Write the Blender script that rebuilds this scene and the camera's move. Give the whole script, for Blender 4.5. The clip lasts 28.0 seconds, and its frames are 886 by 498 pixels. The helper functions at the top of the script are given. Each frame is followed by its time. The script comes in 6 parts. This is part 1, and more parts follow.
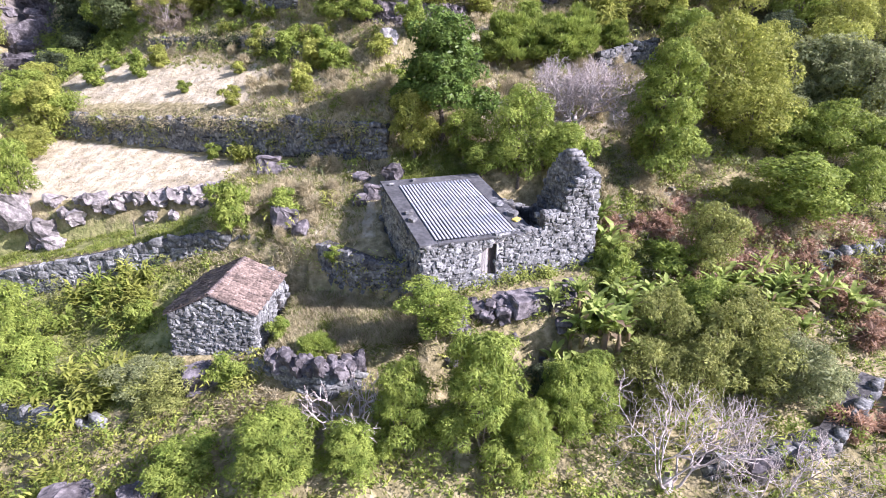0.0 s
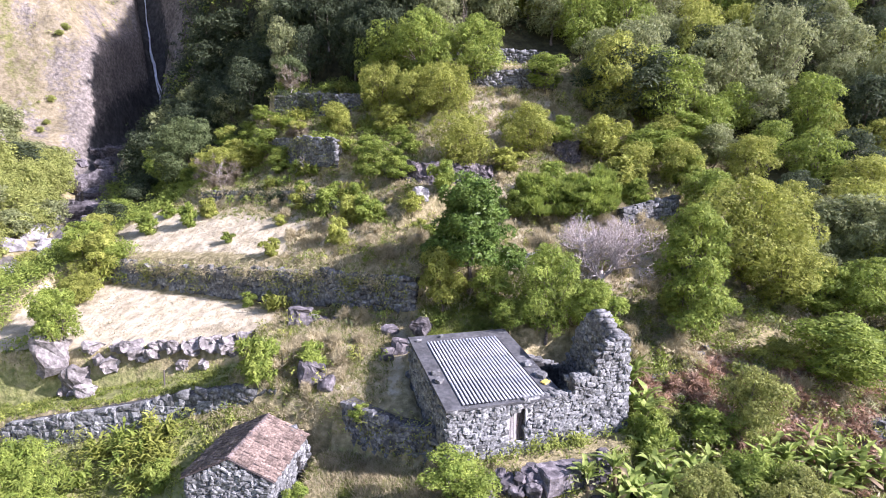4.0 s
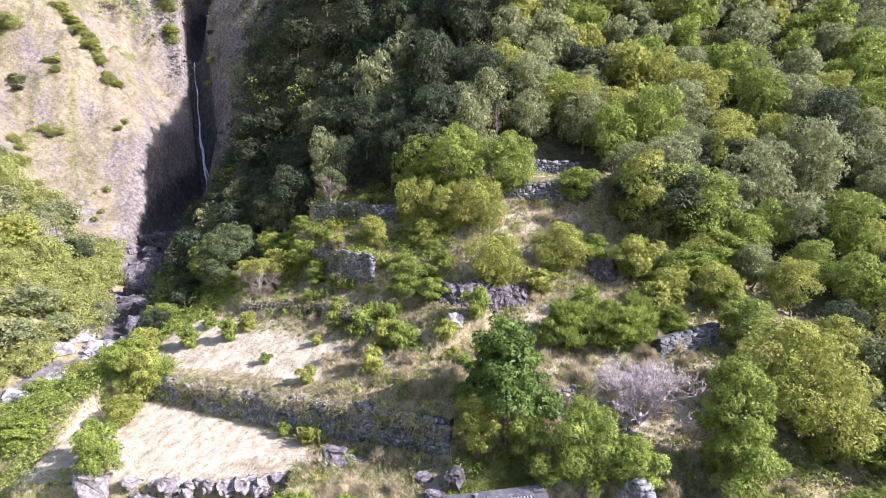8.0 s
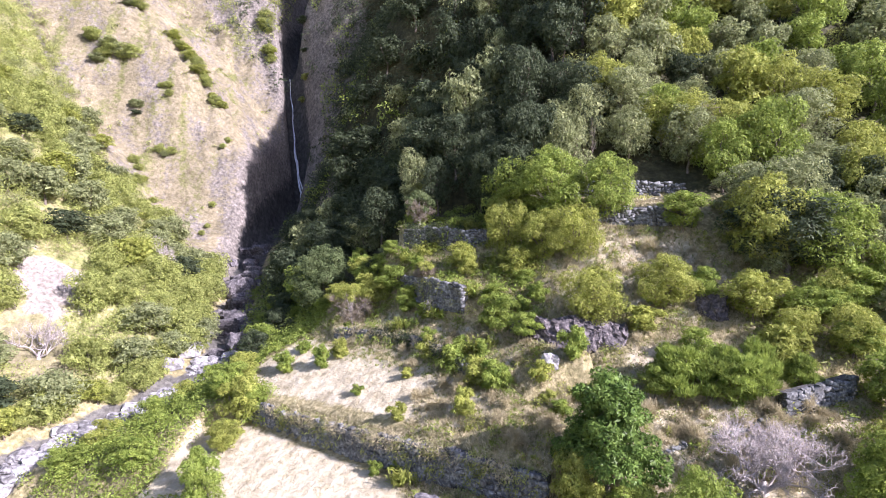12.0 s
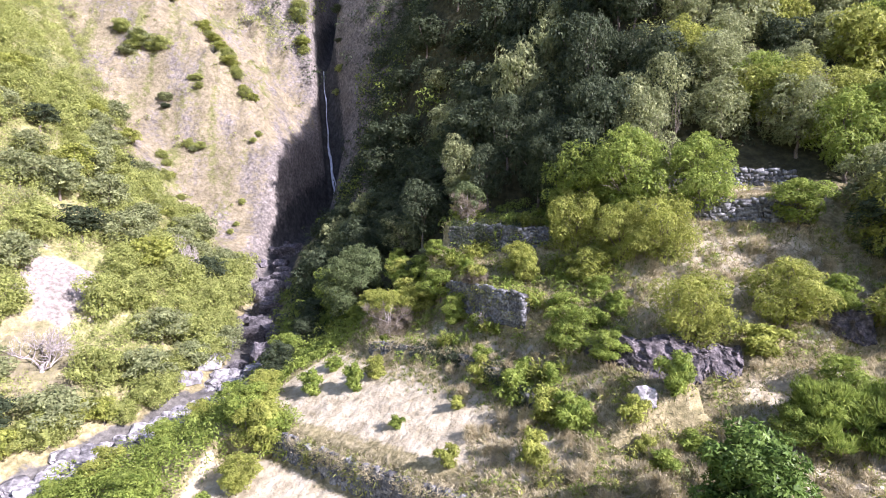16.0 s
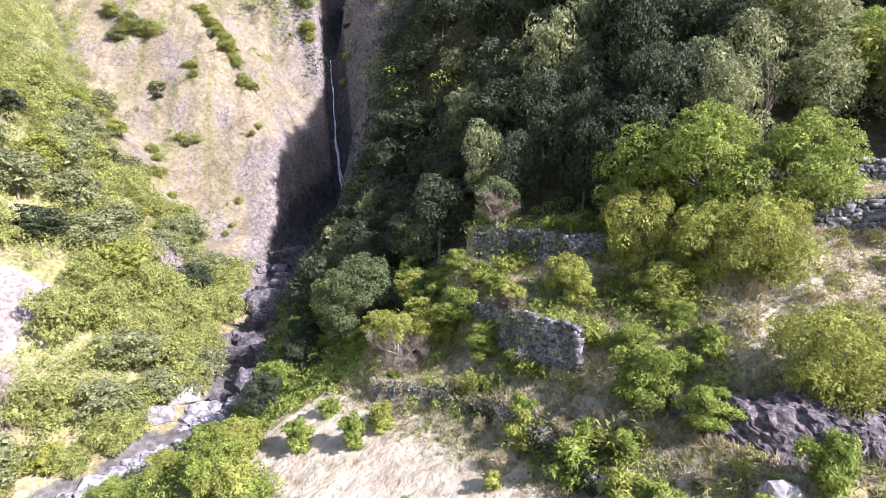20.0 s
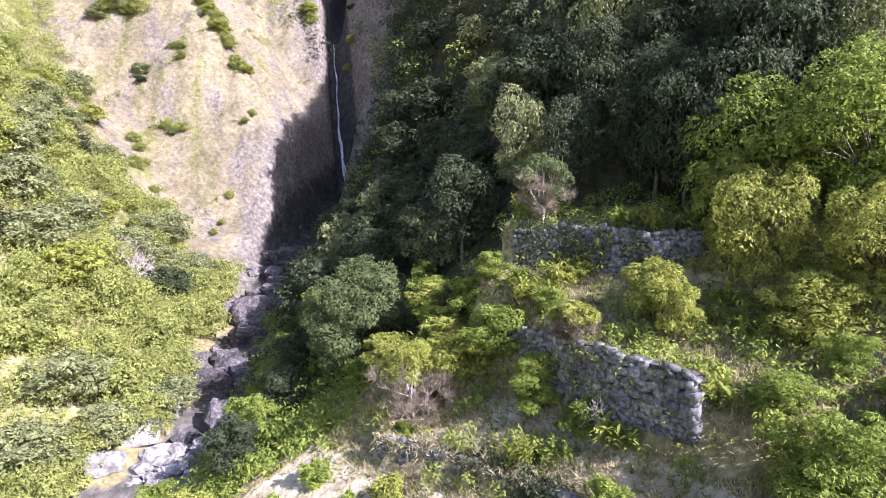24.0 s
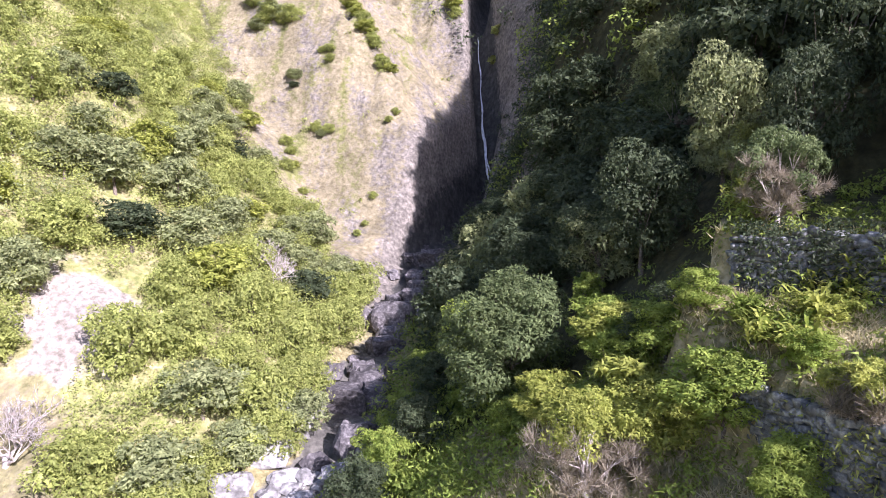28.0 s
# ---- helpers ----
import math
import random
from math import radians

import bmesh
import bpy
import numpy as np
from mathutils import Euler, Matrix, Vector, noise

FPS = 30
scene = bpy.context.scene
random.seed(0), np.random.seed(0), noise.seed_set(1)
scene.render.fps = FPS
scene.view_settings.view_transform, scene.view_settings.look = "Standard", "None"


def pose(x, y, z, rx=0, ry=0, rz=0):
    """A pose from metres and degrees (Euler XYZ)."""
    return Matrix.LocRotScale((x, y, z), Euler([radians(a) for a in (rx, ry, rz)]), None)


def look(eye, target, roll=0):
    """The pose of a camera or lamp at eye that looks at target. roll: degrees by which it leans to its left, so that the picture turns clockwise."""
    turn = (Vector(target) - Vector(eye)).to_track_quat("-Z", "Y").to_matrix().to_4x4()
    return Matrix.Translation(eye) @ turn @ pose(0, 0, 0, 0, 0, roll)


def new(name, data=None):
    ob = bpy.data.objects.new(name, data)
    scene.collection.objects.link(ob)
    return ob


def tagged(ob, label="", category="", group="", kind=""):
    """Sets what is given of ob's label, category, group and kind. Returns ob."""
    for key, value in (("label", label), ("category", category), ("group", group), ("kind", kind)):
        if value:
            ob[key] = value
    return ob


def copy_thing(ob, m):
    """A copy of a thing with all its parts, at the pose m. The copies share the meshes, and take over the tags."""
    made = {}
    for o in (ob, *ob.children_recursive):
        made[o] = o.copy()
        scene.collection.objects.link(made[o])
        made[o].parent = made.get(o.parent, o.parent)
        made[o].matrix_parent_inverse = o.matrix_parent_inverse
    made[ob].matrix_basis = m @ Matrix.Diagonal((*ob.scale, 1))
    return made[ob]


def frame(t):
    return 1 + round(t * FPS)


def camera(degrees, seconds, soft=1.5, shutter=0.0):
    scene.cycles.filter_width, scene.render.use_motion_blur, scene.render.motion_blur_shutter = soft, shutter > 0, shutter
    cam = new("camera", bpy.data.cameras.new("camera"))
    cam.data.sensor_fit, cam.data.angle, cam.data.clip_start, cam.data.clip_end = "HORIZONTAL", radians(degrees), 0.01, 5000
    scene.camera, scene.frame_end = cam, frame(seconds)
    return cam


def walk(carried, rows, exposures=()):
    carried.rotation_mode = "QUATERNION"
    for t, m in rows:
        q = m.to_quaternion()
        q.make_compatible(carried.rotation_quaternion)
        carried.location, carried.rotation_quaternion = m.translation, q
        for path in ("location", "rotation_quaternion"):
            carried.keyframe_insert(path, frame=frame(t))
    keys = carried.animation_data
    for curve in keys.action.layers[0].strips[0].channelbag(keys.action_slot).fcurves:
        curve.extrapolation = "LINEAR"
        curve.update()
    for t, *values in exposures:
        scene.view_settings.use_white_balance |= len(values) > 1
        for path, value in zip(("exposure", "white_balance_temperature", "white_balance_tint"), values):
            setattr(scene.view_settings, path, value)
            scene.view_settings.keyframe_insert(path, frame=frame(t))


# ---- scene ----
# camera: t, x, y, z, pitch above level, yaw to the left
PATH = [
    (0, 0, 0, 12.6, -21.43, 0.02),
    (0.5, 0.01, -0, 12.6, -20.56, 0.08),
    (1, -0.02, 0.03, 12.61, -19.12, 0.13),
    (1.5, -0.08, 0.07, 12.63, -17.32, 0.08),
    (2, -0.1, 0.09, 12.59, -15.42, 0.04),
    (2.5, -0.1, 0.08, 12.63, -13.49, 0.09),
    (3, -0.11, 0.11, 12.93, -11.59, 1.81),
    (3.5, -0.03, 0.16, 13.55, -9.69, 2.6),
    (4, 0.02, 0.2, 14.23, -7.82, 3.04),
    (4.5, 0.09, 0.14, 14.91, -5.93, 3.41),
    (6.5, 0.06, 0.14, 17.87, -1.84, 4.38),
    (7, -0.01, 0.19, 18.66, -1.9, 4.63),
    (7.5, -0.09, 0.19, 19.44, -1.9, 5.31),
    (8, -0.19, 0.24, 20.39, -1.88, 6.38),
    (8.5, -0.29, 0.34, 21.39, -1.9, 7.67),
    (9, -0.41, 0.41, 22.33, -1.9, 9.06),
    (9.5, -0.5, 0.49, 23.26, -1.92, 11.64),
    (10, -0.56, 0.59, 23.91, -1.91, 13.22),
    (10.5, -0.57, 0.63, 23.97, -1.91, 14.03),
    (11, -0.68, 0.81, 23.87, -1.92, 14.47),
    (11.5, -0.94, 1.23, 23.66, -1.91, 14.83),
    (12, -1.34, 1.88, 23.42, -1.89, 15.09),
    (12.5, -1.81, 2.74, 23.23, -1.9, 15.29),
    (14.5, -3.87, 6.95, 22.97, -1.91, 17.74),
    (15, -4.44, 8.19, 23.06, -1.92, 18.17),
    (15.5, -5.07, 9.43, 23.18, -1.95, 18.43),
    (16, -5.72, 10.65, 23.27, -1.97, 18.64),
    (16.5, -6.31, 11.89, 23.36, -2.03, 18.83),
    (17, -6.93, 13.22, 23.47, -2.07, 19.05),
    (17.5, -7.49, 14.61, 23.59, -2.08, 19.17),
    (18, -8.08, 15.94, 23.72, -2.09, 19.36),
    (18.5, -8.64, 17.33, 23.86, -2.13, 19.51),
    (19, -9.19, 18.66, 23.97, -2.16, 19.63),
    (19.5, -9.77, 20, 24.03, -2.18, 19.74),
    (20, -10.39, 21.41, 24.11, -2.27, 19.91),
    (20.5, -11.04, 22.82, 24.09, -2.3, 20.04),
    (21, -11.68, 24.22, 23.99, -2.26, 20.17),
    (21.5, -12.36, 25.63, 24.01, -2.31, 20.23),
    (23.5, -15.15, 31.08, 23.81, -2.37, 20.56),
    (24, -15.8, 32.34, 23.84, -2.36, 20.66),
    (24.5, -16.55, 33.52, 23.92, -2.34, 22.07),
    (25, -17.39, 34.72, 23.98, -2.32, 27.24),
    (25.5, -18.11, 35.83, 24.03, -2.32, 30.39),
    (26, -18.73, 36.88, 24.04, -2.32, 32.31),
    (26.5, -19.36, 37.94, 24.09, -2.38, 33.69),
    (27, -19.88, 38.7, 24.06, -2.37, 34.55),
    (27.5, -20.19, 39.07, 24.02, -2.38, 35.04),
    (28, -20.34, 39.28, 24.11, -2.37, 35.39),
]
EXPOSURE = 1.5
cam = camera(78.24, 28.0, soft=1.0)
walk(cam, [(t, pose(x, y, z, 90 + p, 0, w)) for t, x, y, z, p, w in PATH], [(t, EXPOSURE + e, 5900, 34) for t, e in ((0, -0.07), (4, -0.03), (12, -0.03), (20, -0.02), (25, 0.08), (28, -0.03))])

# ---- daylight ----
SUN_EL, SUN_DIR = 33.0, Vector((0.957, -0.29, 0.0)).normalized()
world = bpy.data.worlds.new("sky")
scene.world = world
world.use_nodes = True
_nt = world.node_tree
_bg = _nt.nodes["Background"]
_sky = _nt.nodes.new("ShaderNodeTexSky")
_sky.sky_type, _sky.sun_disc = "NISHITA", False
_sky.sun_elevation = radians(SUN_EL)
_sky.sun_rotation = math.atan2(SUN_DIR.x, SUN_DIR.y)
_sky.altitude, _sky.dust_density = 300, 1.5
_nt.links.new(_sky.outputs[0], _bg.inputs[0])
_bg.inputs[1].default_value = 0.105
sun = new("sun", bpy.data.lights.new("sun", "SUN"))
sun.data.energy, sun.data.angle, sun.data.color = 4.9, radians(0.6), (1.0, 0.965, 0.91)
_to = Vector((SUN_DIR.x, SUN_DIR.y, math.tan(radians(SUN_EL))))
sun.matrix_world = look(_to * 200, (0, 0, 0))

# ---- materials ----


def mat(name, cols, size=0.4, big=3.0, rough=0.9, bump=0.3, rand=0.35, island=False, spec=0.25, through_light=0.0, mottle=0.35, mask=None, streak=None, relief=None):
    """A natural surface: colours mixed by two noises of that real size in metres, varied from piece to piece, with relief.
    mask: a second set of colours, laid where the mesh attribute of that name is high."""
    m = bpy.data.materials.new(name)
    m.use_nodes = True
    nt = m.node_tree
    nd, ln = nt.nodes, nt.links
    bsdf, out = nd["Principled BSDF"], nd["Material Output"]
    geo = nd.new("ShaderNodeNewGeometry")
    pos = geo.outputs["Position"]
    if streak:
        mp = nd.new("ShaderNodeMapping")
        mp.inputs["Scale"].default_value = streak
        ln.new(pos, mp.inputs["Vector"])
        pos = mp.outputs[0]

    def noisy(sz, detail=4.0, r=0.6):
        n = nd.new("ShaderNodeTexNoise")
        n.inputs["Scale"].default_value, n.inputs["Detail"].default_value, n.inputs["Roughness"].default_value = 1 / sz, detail, r
        ln.new(pos, n.inputs["Vector"])
        return n.outputs["Fac"]

    def blend(kind, a, b, fac):
        x = nd.new("ShaderNodeMix")
        x.data_type, x.blend_type = "RGBA", kind
        for s, val in ((0, fac), (6, a), (7, b)):
            if isinstance(val, (int, float)):
                x.inputs[s].default_value = val
            elif isinstance(val, tuple):
                x.inputs[s].default_value = val
            else:
                ln.new(val, x.inputs[s])
        return x.outputs[2]

    def ramped(fac, colours, lo=0.3, hi=0.7):
        r = nd.new("ShaderNodeValToRGB")
        e = r.color_ramp.elements
        for k, c in enumerate(colours):
            at = lo + (hi - lo) * k / max(1, len(colours) - 1)
            el = e[k] if k < 2 else e.new(at)
            el.position, el.color = at, (*c, 1)
        ln.new(fac, r.inputs[0])
        return r.outputs[0]

    fine, wide = noisy(size), noisy(big, 3.0)
    col = ramped(fine, cols)
    if mask:
        for attr, colours, msize in mask:
            at = nd.new("ShaderNodeAttribute")
            at.attribute_name = attr
            edge = nd.new("ShaderNodeMath")
            edge.operation = "MULTIPLY_ADD"
            ln.new(noisy(1.1, 5.0, 0.7), edge.inputs[0])
            edge.inputs[1].default_value = 1.2
            sub = nd.new("ShaderNodeMath")
            sub.operation = "ADD"
            ln.new(at.outputs["Fac"], sub.inputs[0])
            sub.inputs[1].default_value = -1.1
            ln.new(sub.outputs[0], edge.inputs[2])
            sharp = nd.new("ShaderNodeMapRange")
            sharp.inputs[1].default_value, sharp.inputs[2].default_value = -0.12, 0.12
            ln.new(edge.outputs[0], sharp.inputs[0])
            col = blend("MIX", col, ramped(noisy(msize, 5.0, 0.65), colours), sharp.outputs[0])
    tone = nd.new("ShaderNodeMapRange")
    tone.inputs[1].default_value, tone.inputs[2].default_value = 0.25, 0.75
    tone.inputs[3].default_value, tone.inputs[4].default_value = 1 - mottle, 1 + mottle
    ln.new(wide, tone.inputs[0])
    if rand:
        if island:
            piece = geo.outputs["Random Per Island"]
        else:
            piece = nd.new("ShaderNodeObjectInfo").outputs["Random"]
        tone2 = nd.new("ShaderNodeMapRange")
        tone2.inputs[3].default_value, tone2.inputs[4].default_value = 1 - rand, 1 + rand
        ln.new(piece, tone2.inputs[0])
        mul = nd.new("ShaderNodeMath")
        mul.operation = "MULTIPLY"
        ln.new(tone.outputs[0], mul.inputs[0])
        ln.new(tone2.outputs[0], mul.inputs[1])
        toned = mul.outputs[0]
    else:
        toned = tone.outputs[0]
    hsv = nd.new("ShaderNodeHueSaturation")
    ln.new(toned, hsv.inputs["Value"])
    ln.new(col, hsv.inputs["Color"])
    ln.new(hsv.outputs[0], bsdf.inputs["Base Color"])
    bsdf.inputs["Roughness"].default_value = rough
    bsdf.inputs["Specular IOR Level"].default_value = spec
    if bump:
        b = nd.new("ShaderNodeBump")
        b.inputs["Strength"].default_value, b.inputs["Distance"].default_value = bump, size * 0.4
        ln.new(fine, b.inputs["Height"])
        if relief:
            b2 = nd.new("ShaderNodeBump")
            b2.inputs["Strength"].default_value, b2.inputs["Distance"].default_value = 0.6, relief[1]
            ln.new(noisy(relief[0], 5.0, 0.65), b2.inputs["Height"])
            ln.new(b2.outputs[0], b.inputs["Normal"])
        ln.new(b.outputs[0], bsdf.inputs["Normal"])
    if through_light:
        tl = nd.new("ShaderNodeBsdfTranslucent")
        ln.new(hsv.outputs[0], tl.inputs["Color"])
        mx = nd.new("ShaderNodeMixShader")
        mx.inputs[0].default_value = through_light
        ln.new(bsdf.outputs[0], mx.inputs[1])
        ln.new(tl.outputs[0], mx.inputs[2])
        ln.new(mx.outputs[0], out.inputs[0])
    return m


def leaf_mat(name, dark, light, rand=0.3, gloss=0.55, lit=0.4):
    mid = tuple((a + b) / 2 for a, b in zip(dark, light))
    return mat(name, [dark, mid, light], 0.6, 2.2, gloss, 0.0, rand, True, 0.12, lit, 0.3)


M_GROUND = mat("hillside_soil_and_grass", [(0.12, 0.11, 0.05), (0.24, 0.21, 0.105), (0.38, 0.33, 0.19)], 0.5, 5.0, 0.95, 0.6, 0, mottle=0.3, relief=(1.7, 0.7),
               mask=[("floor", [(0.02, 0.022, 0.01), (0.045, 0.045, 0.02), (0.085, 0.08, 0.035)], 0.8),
                     ("green", [(0.1, 0.125, 0.035), (0.19, 0.2, 0.07), (0.31, 0.3, 0.125)], 0.5),
                     ("dry", [(0.25, 0.218, 0.133), (0.385, 0.344, 0.233), (0.475, 0.434, 0.32)], 1.1),
                     ("rust", [(0.17, 0.11, 0.07), (0.34, 0.24, 0.165), (0.5, 0.4, 0.29)], 0.4),
                     ("rock", [(0.06, 0.054, 0.046), (0.15, 0.135, 0.115), (0.265, 0.24, 0.206)], 0.7),
                     ("ledge", [(0.11, 0.093, 0.055), (0.19, 0.165, 0.1), (0.26, 0.23, 0.155)], 0.8),
                     ("turf", [(0.06, 0.068, 0.02), (0.12, 0.125, 0.042), (0.18, 0.18, 0.07)], 0.7),
                     ("scar", [(0.11, 0.096, 0.076), (0.235, 0.21, 0.18), (0.34, 0.31, 0.27)], 0.5),
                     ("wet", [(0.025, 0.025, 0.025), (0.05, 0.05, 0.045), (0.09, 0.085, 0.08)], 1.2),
                     ("bed", [(0.06, 0.058, 0.05), (0.12, 0.115, 0.1), (0.2, 0.19, 0.165)], 0.8)])
M_STONE = mat("grey_lava_stone", [(0.07, 0.074, 0.073), (0.165, 0.173, 0.164), (0.33, 0.343, 0.315)], 0.14, 1.2, 0.92, 0.5, 0.35)
M_STONE_DARK = mat("dark_and_shaded_lava_stone", [(0.065, 0.067, 0.066), (0.135, 0.14, 0.136), (0.28, 0.288, 0.27)], 0.2, 1.5, 0.92, 0.5, 0.35)
M_STONE_REST = mat("terrace_lava_stone", [(0.065, 0.067, 0.066), (0.135, 0.14, 0.136), (0.28, 0.288, 0.27)], 0.2, 1.5, 0.92, 0.5, 0.35, True)
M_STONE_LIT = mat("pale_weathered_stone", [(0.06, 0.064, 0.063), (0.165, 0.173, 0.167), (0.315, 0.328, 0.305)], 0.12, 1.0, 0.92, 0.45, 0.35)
M_JOINT = mat("earth_in_the_joints", [(0.03, 0.03, 0.028), (0.075, 0.073, 0.068), (0.15, 0.147, 0.135)], 0.2, 1.0, 1.0, 0.5, 0)
M_BOULDER = mat("basalt_boulder", [(0.05, 0.046, 0.048), (0.105, 0.097, 0.098), (0.23, 0.215, 0.21)], 0.35, 1.6, 0.9, 0.6, 0.25)
M_EDGE = mat("warm_grey_boulder", [(0.09, 0.084, 0.077), (0.185, 0.173, 0.16), (0.35, 0.33, 0.3)], 0.3, 1.4, 0.92, 0.6, 0.3)
M_MAUVE = mat("mauve_volcanic_rock", [(0.04, 0.036, 0.036), (0.105, 0.094, 0.093), (0.24, 0.212, 0.204)], 0.3, 1.4, 0.95, 0.7, 0.2)
M_BEDROCK = mat("pale_stream_boulder", [(0.11, 0.107, 0.103), (0.23, 0.224, 0.217), (0.42, 0.41, 0.395)], 0.5, 2.0, 0.85, 0.5, 0.35)
M_BARK = mat("grey_brown_bark", [(0.07, 0.055, 0.04), (0.15, 0.125, 0.1), (0.24, 0.21, 0.17)], 0.08, 0.6, 0.95, 0.5, 0.2)
M_BARE = mat("pale_grey_bare_wood", [(0.28, 0.24, 0.22), (0.42, 0.375, 0.345), (0.56, 0.52, 0.48)], 0.1, 0.8, 0.9, 0.3, 0.15)

# ---- lie of the land ----


def stream_x(y):
    return np.interp(y, [-300, -60, 20, 44, 54, 60, 69, 79, 96, 112, 130, 146, 158, 170, 300, 600],
                     [-150, -90, -65, -55.5, -51.3, -49.8, -50.6, -58, -68.5, -76, -80, -83, -93.5, -97, -120, -200])


def stream_z(y):
    return np.interp(y, [-300, -60, 20, 44, 54, 60, 69, 79, 96, 112, 140, 146, 158, 170, 300, 600],
                     [-45, -16, -5, 0, 2.2, 3.8, 6.2, 8.4, 11, 17, 26, 28.5, 70, 80, 150, 300])


def cliff_line(x):
    """The foot of the bare cliff, north of the wooded valley side."""
    return np.interp(x, [-170, -125, -112, -100, -80, -70], [122, 107, 102, 97, 96.5, 94])


def ramp(v, a, b):
    u = np.clip((v - a) / (b - a), 0, 1)
    return u * u * (3 - 2 * u)


def waves(x, y, size, seed):
    """A smooth uneven surface of about that wavelength, between -1 and 1."""
    r = np.random.default_rng(seed)
    out = np.zeros(np.broadcast(x, y).shape)
    for k in range(7):
        a, ph = r.uniform(0, 2 * np.pi, 2)
        w = 2 * np.pi / (size * r.uniform(0.55, 1.7))
        out = out + np.sin((x * np.cos(a) + y * np.sin(a)) * w + ph + 1.3 * np.sin((y * np.cos(a) - x * np.sin(a)) * w * 0.6 + 2 * ph))
    return out / 4.5


# terraces: outline, height at a point of it, rise per metre to the east and to the north
TERRACES = [
    ([(-15, 24), (-9, 23.6), (-8.2, 29.9), (-14, 30.4)], (-11, 26, -2.9), 0.03, 0.0),
    ([(6.0, 23.0), (9, 21.6), (12, 26), (11, 29.6), (8.5, 29)], (9, 26, -1.0), -0.25, 0.1),
    ([(-9, 22.2), (-5.5, 21.9), (-4.4, 22.4), (-0.2, 22.6), (-0.6, 25.6), (-2, 26.7), (-6.8, 29.6), (-9, 29.6)],
     (-5, 26, -1.5), 0.16, 0.05),
    ([(-0.8, 22.4), (6.2, 23.2), (8.8, 27), (8.6, 29), (-1.1, 25.6)], (0, 24, -0.4), 0.08, 0.05),
    ([(-1.2, 25.4), (8.6, 28.8), (6.2, 36), (-3.9, 33)], (0, 30, 0.25), 0.0, 0.0),
    ([(-15, 32.4), (-9, 30.3), (-6.8, 29.6), (-2, 26.7), (-3.9, 33.2), (-3.8, 38.4), (-14, 40.5), (-15.2, 37)], (-9, 31, 1.2), 0.02, 0.36),
    ([(-42, 34.8), (-30, 33.3), (-15, 32.4), (-15.2, 36.4), (-28, 36.4), (-42, 38)], (-26.8, 36, -1.2), 0.2, 0.05),
    ([(-38, 37.2), (-29, 36.8), (-16.5, 36.9), (-14, 38.5), (-4.5, 38.5), (-11.5, 41.7), (-28, 47.6), (-34.7, 50.0), (-39, 49)],
     (-28, 37, 1.5), 0.07, 0.23),
    ([(-37, 51.2), (-34.6, 50.2), (-28, 47.8), (-11.2, 42.0), (-4, 39.0), (-2, 41), (-6, 46), (-12.2, 50.0), (-15.9, 53.0), (-20.3, 56.5), (-26, 57.9), (-29.3, 58.7), (-31, 60.8), (-35, 61.0), (-38, 58.5), (-38.6, 55)],
     (-28, 52, 8.2), 0.18, 0.41),
    ([(-29.4, 59.1), (-26, 58.3), (-20.4, 56.9), (-16, 53.4), (-12.2, 50.4), (-6, 46.6), (-1, 49), (-5, 50.6), (-8.5, 53), (-12, 54.9), (-13.8, 56), (-18.2, 58.8), (-21.6, 61.6), (-25.5, 64), (-29, 64)],
     (-20.4, 56.8, 12.4), 0.33, 0.66),
    ([(-26, 65), (-21.8, 62), (-18.4, 59.2), (-14, 56.4), (-10, 56.0), (-6, 60), (-11, 64.5), (-15.5, 64.8), (-20, 66.4), (-25, 67)], (-17, 60, 17.9), 0.0, 0.5),
    ([(-25, 67.5), (-20, 67.1), (-15.4, 65.5), (-9, 67.5), (-14, 76), (-25, 75)], (-18, 68, 24.0), 0.0, 0.3),
    ([(-4, 65.2), (9, 65.6), (9, 68.8), (-3, 68.6)], (3, 66, 26.4), 0.0, 0.25),
]


def inside(x, y, outline):
    """Signed distance into a closed outline, positive inside."""
    p = np.array(outline, float)
    q = np.roll(p, -1, 0)
    best = np.full(x.shape, 1e9)
    odd = np.zeros(x.shape, bool)
    for (ax, ay), (bx, by) in zip(p, q):
        t = np.clip(((x - ax) * (bx - ax) + (y - ay) * (by - ay)) / ((bx - ax) ** 2 + (by - ay) ** 2), 0, 1)
        best = np.minimum(best, np.hypot(x - ax - t * (bx - ax), y - ay - t * (by - ay)))
        odd ^= ((ay > y) != (by > y)) & (x < (bx - ax) * (y - ay) / (by - ay + 1e-12) + ax)
    return np.where(odd, best, -best)


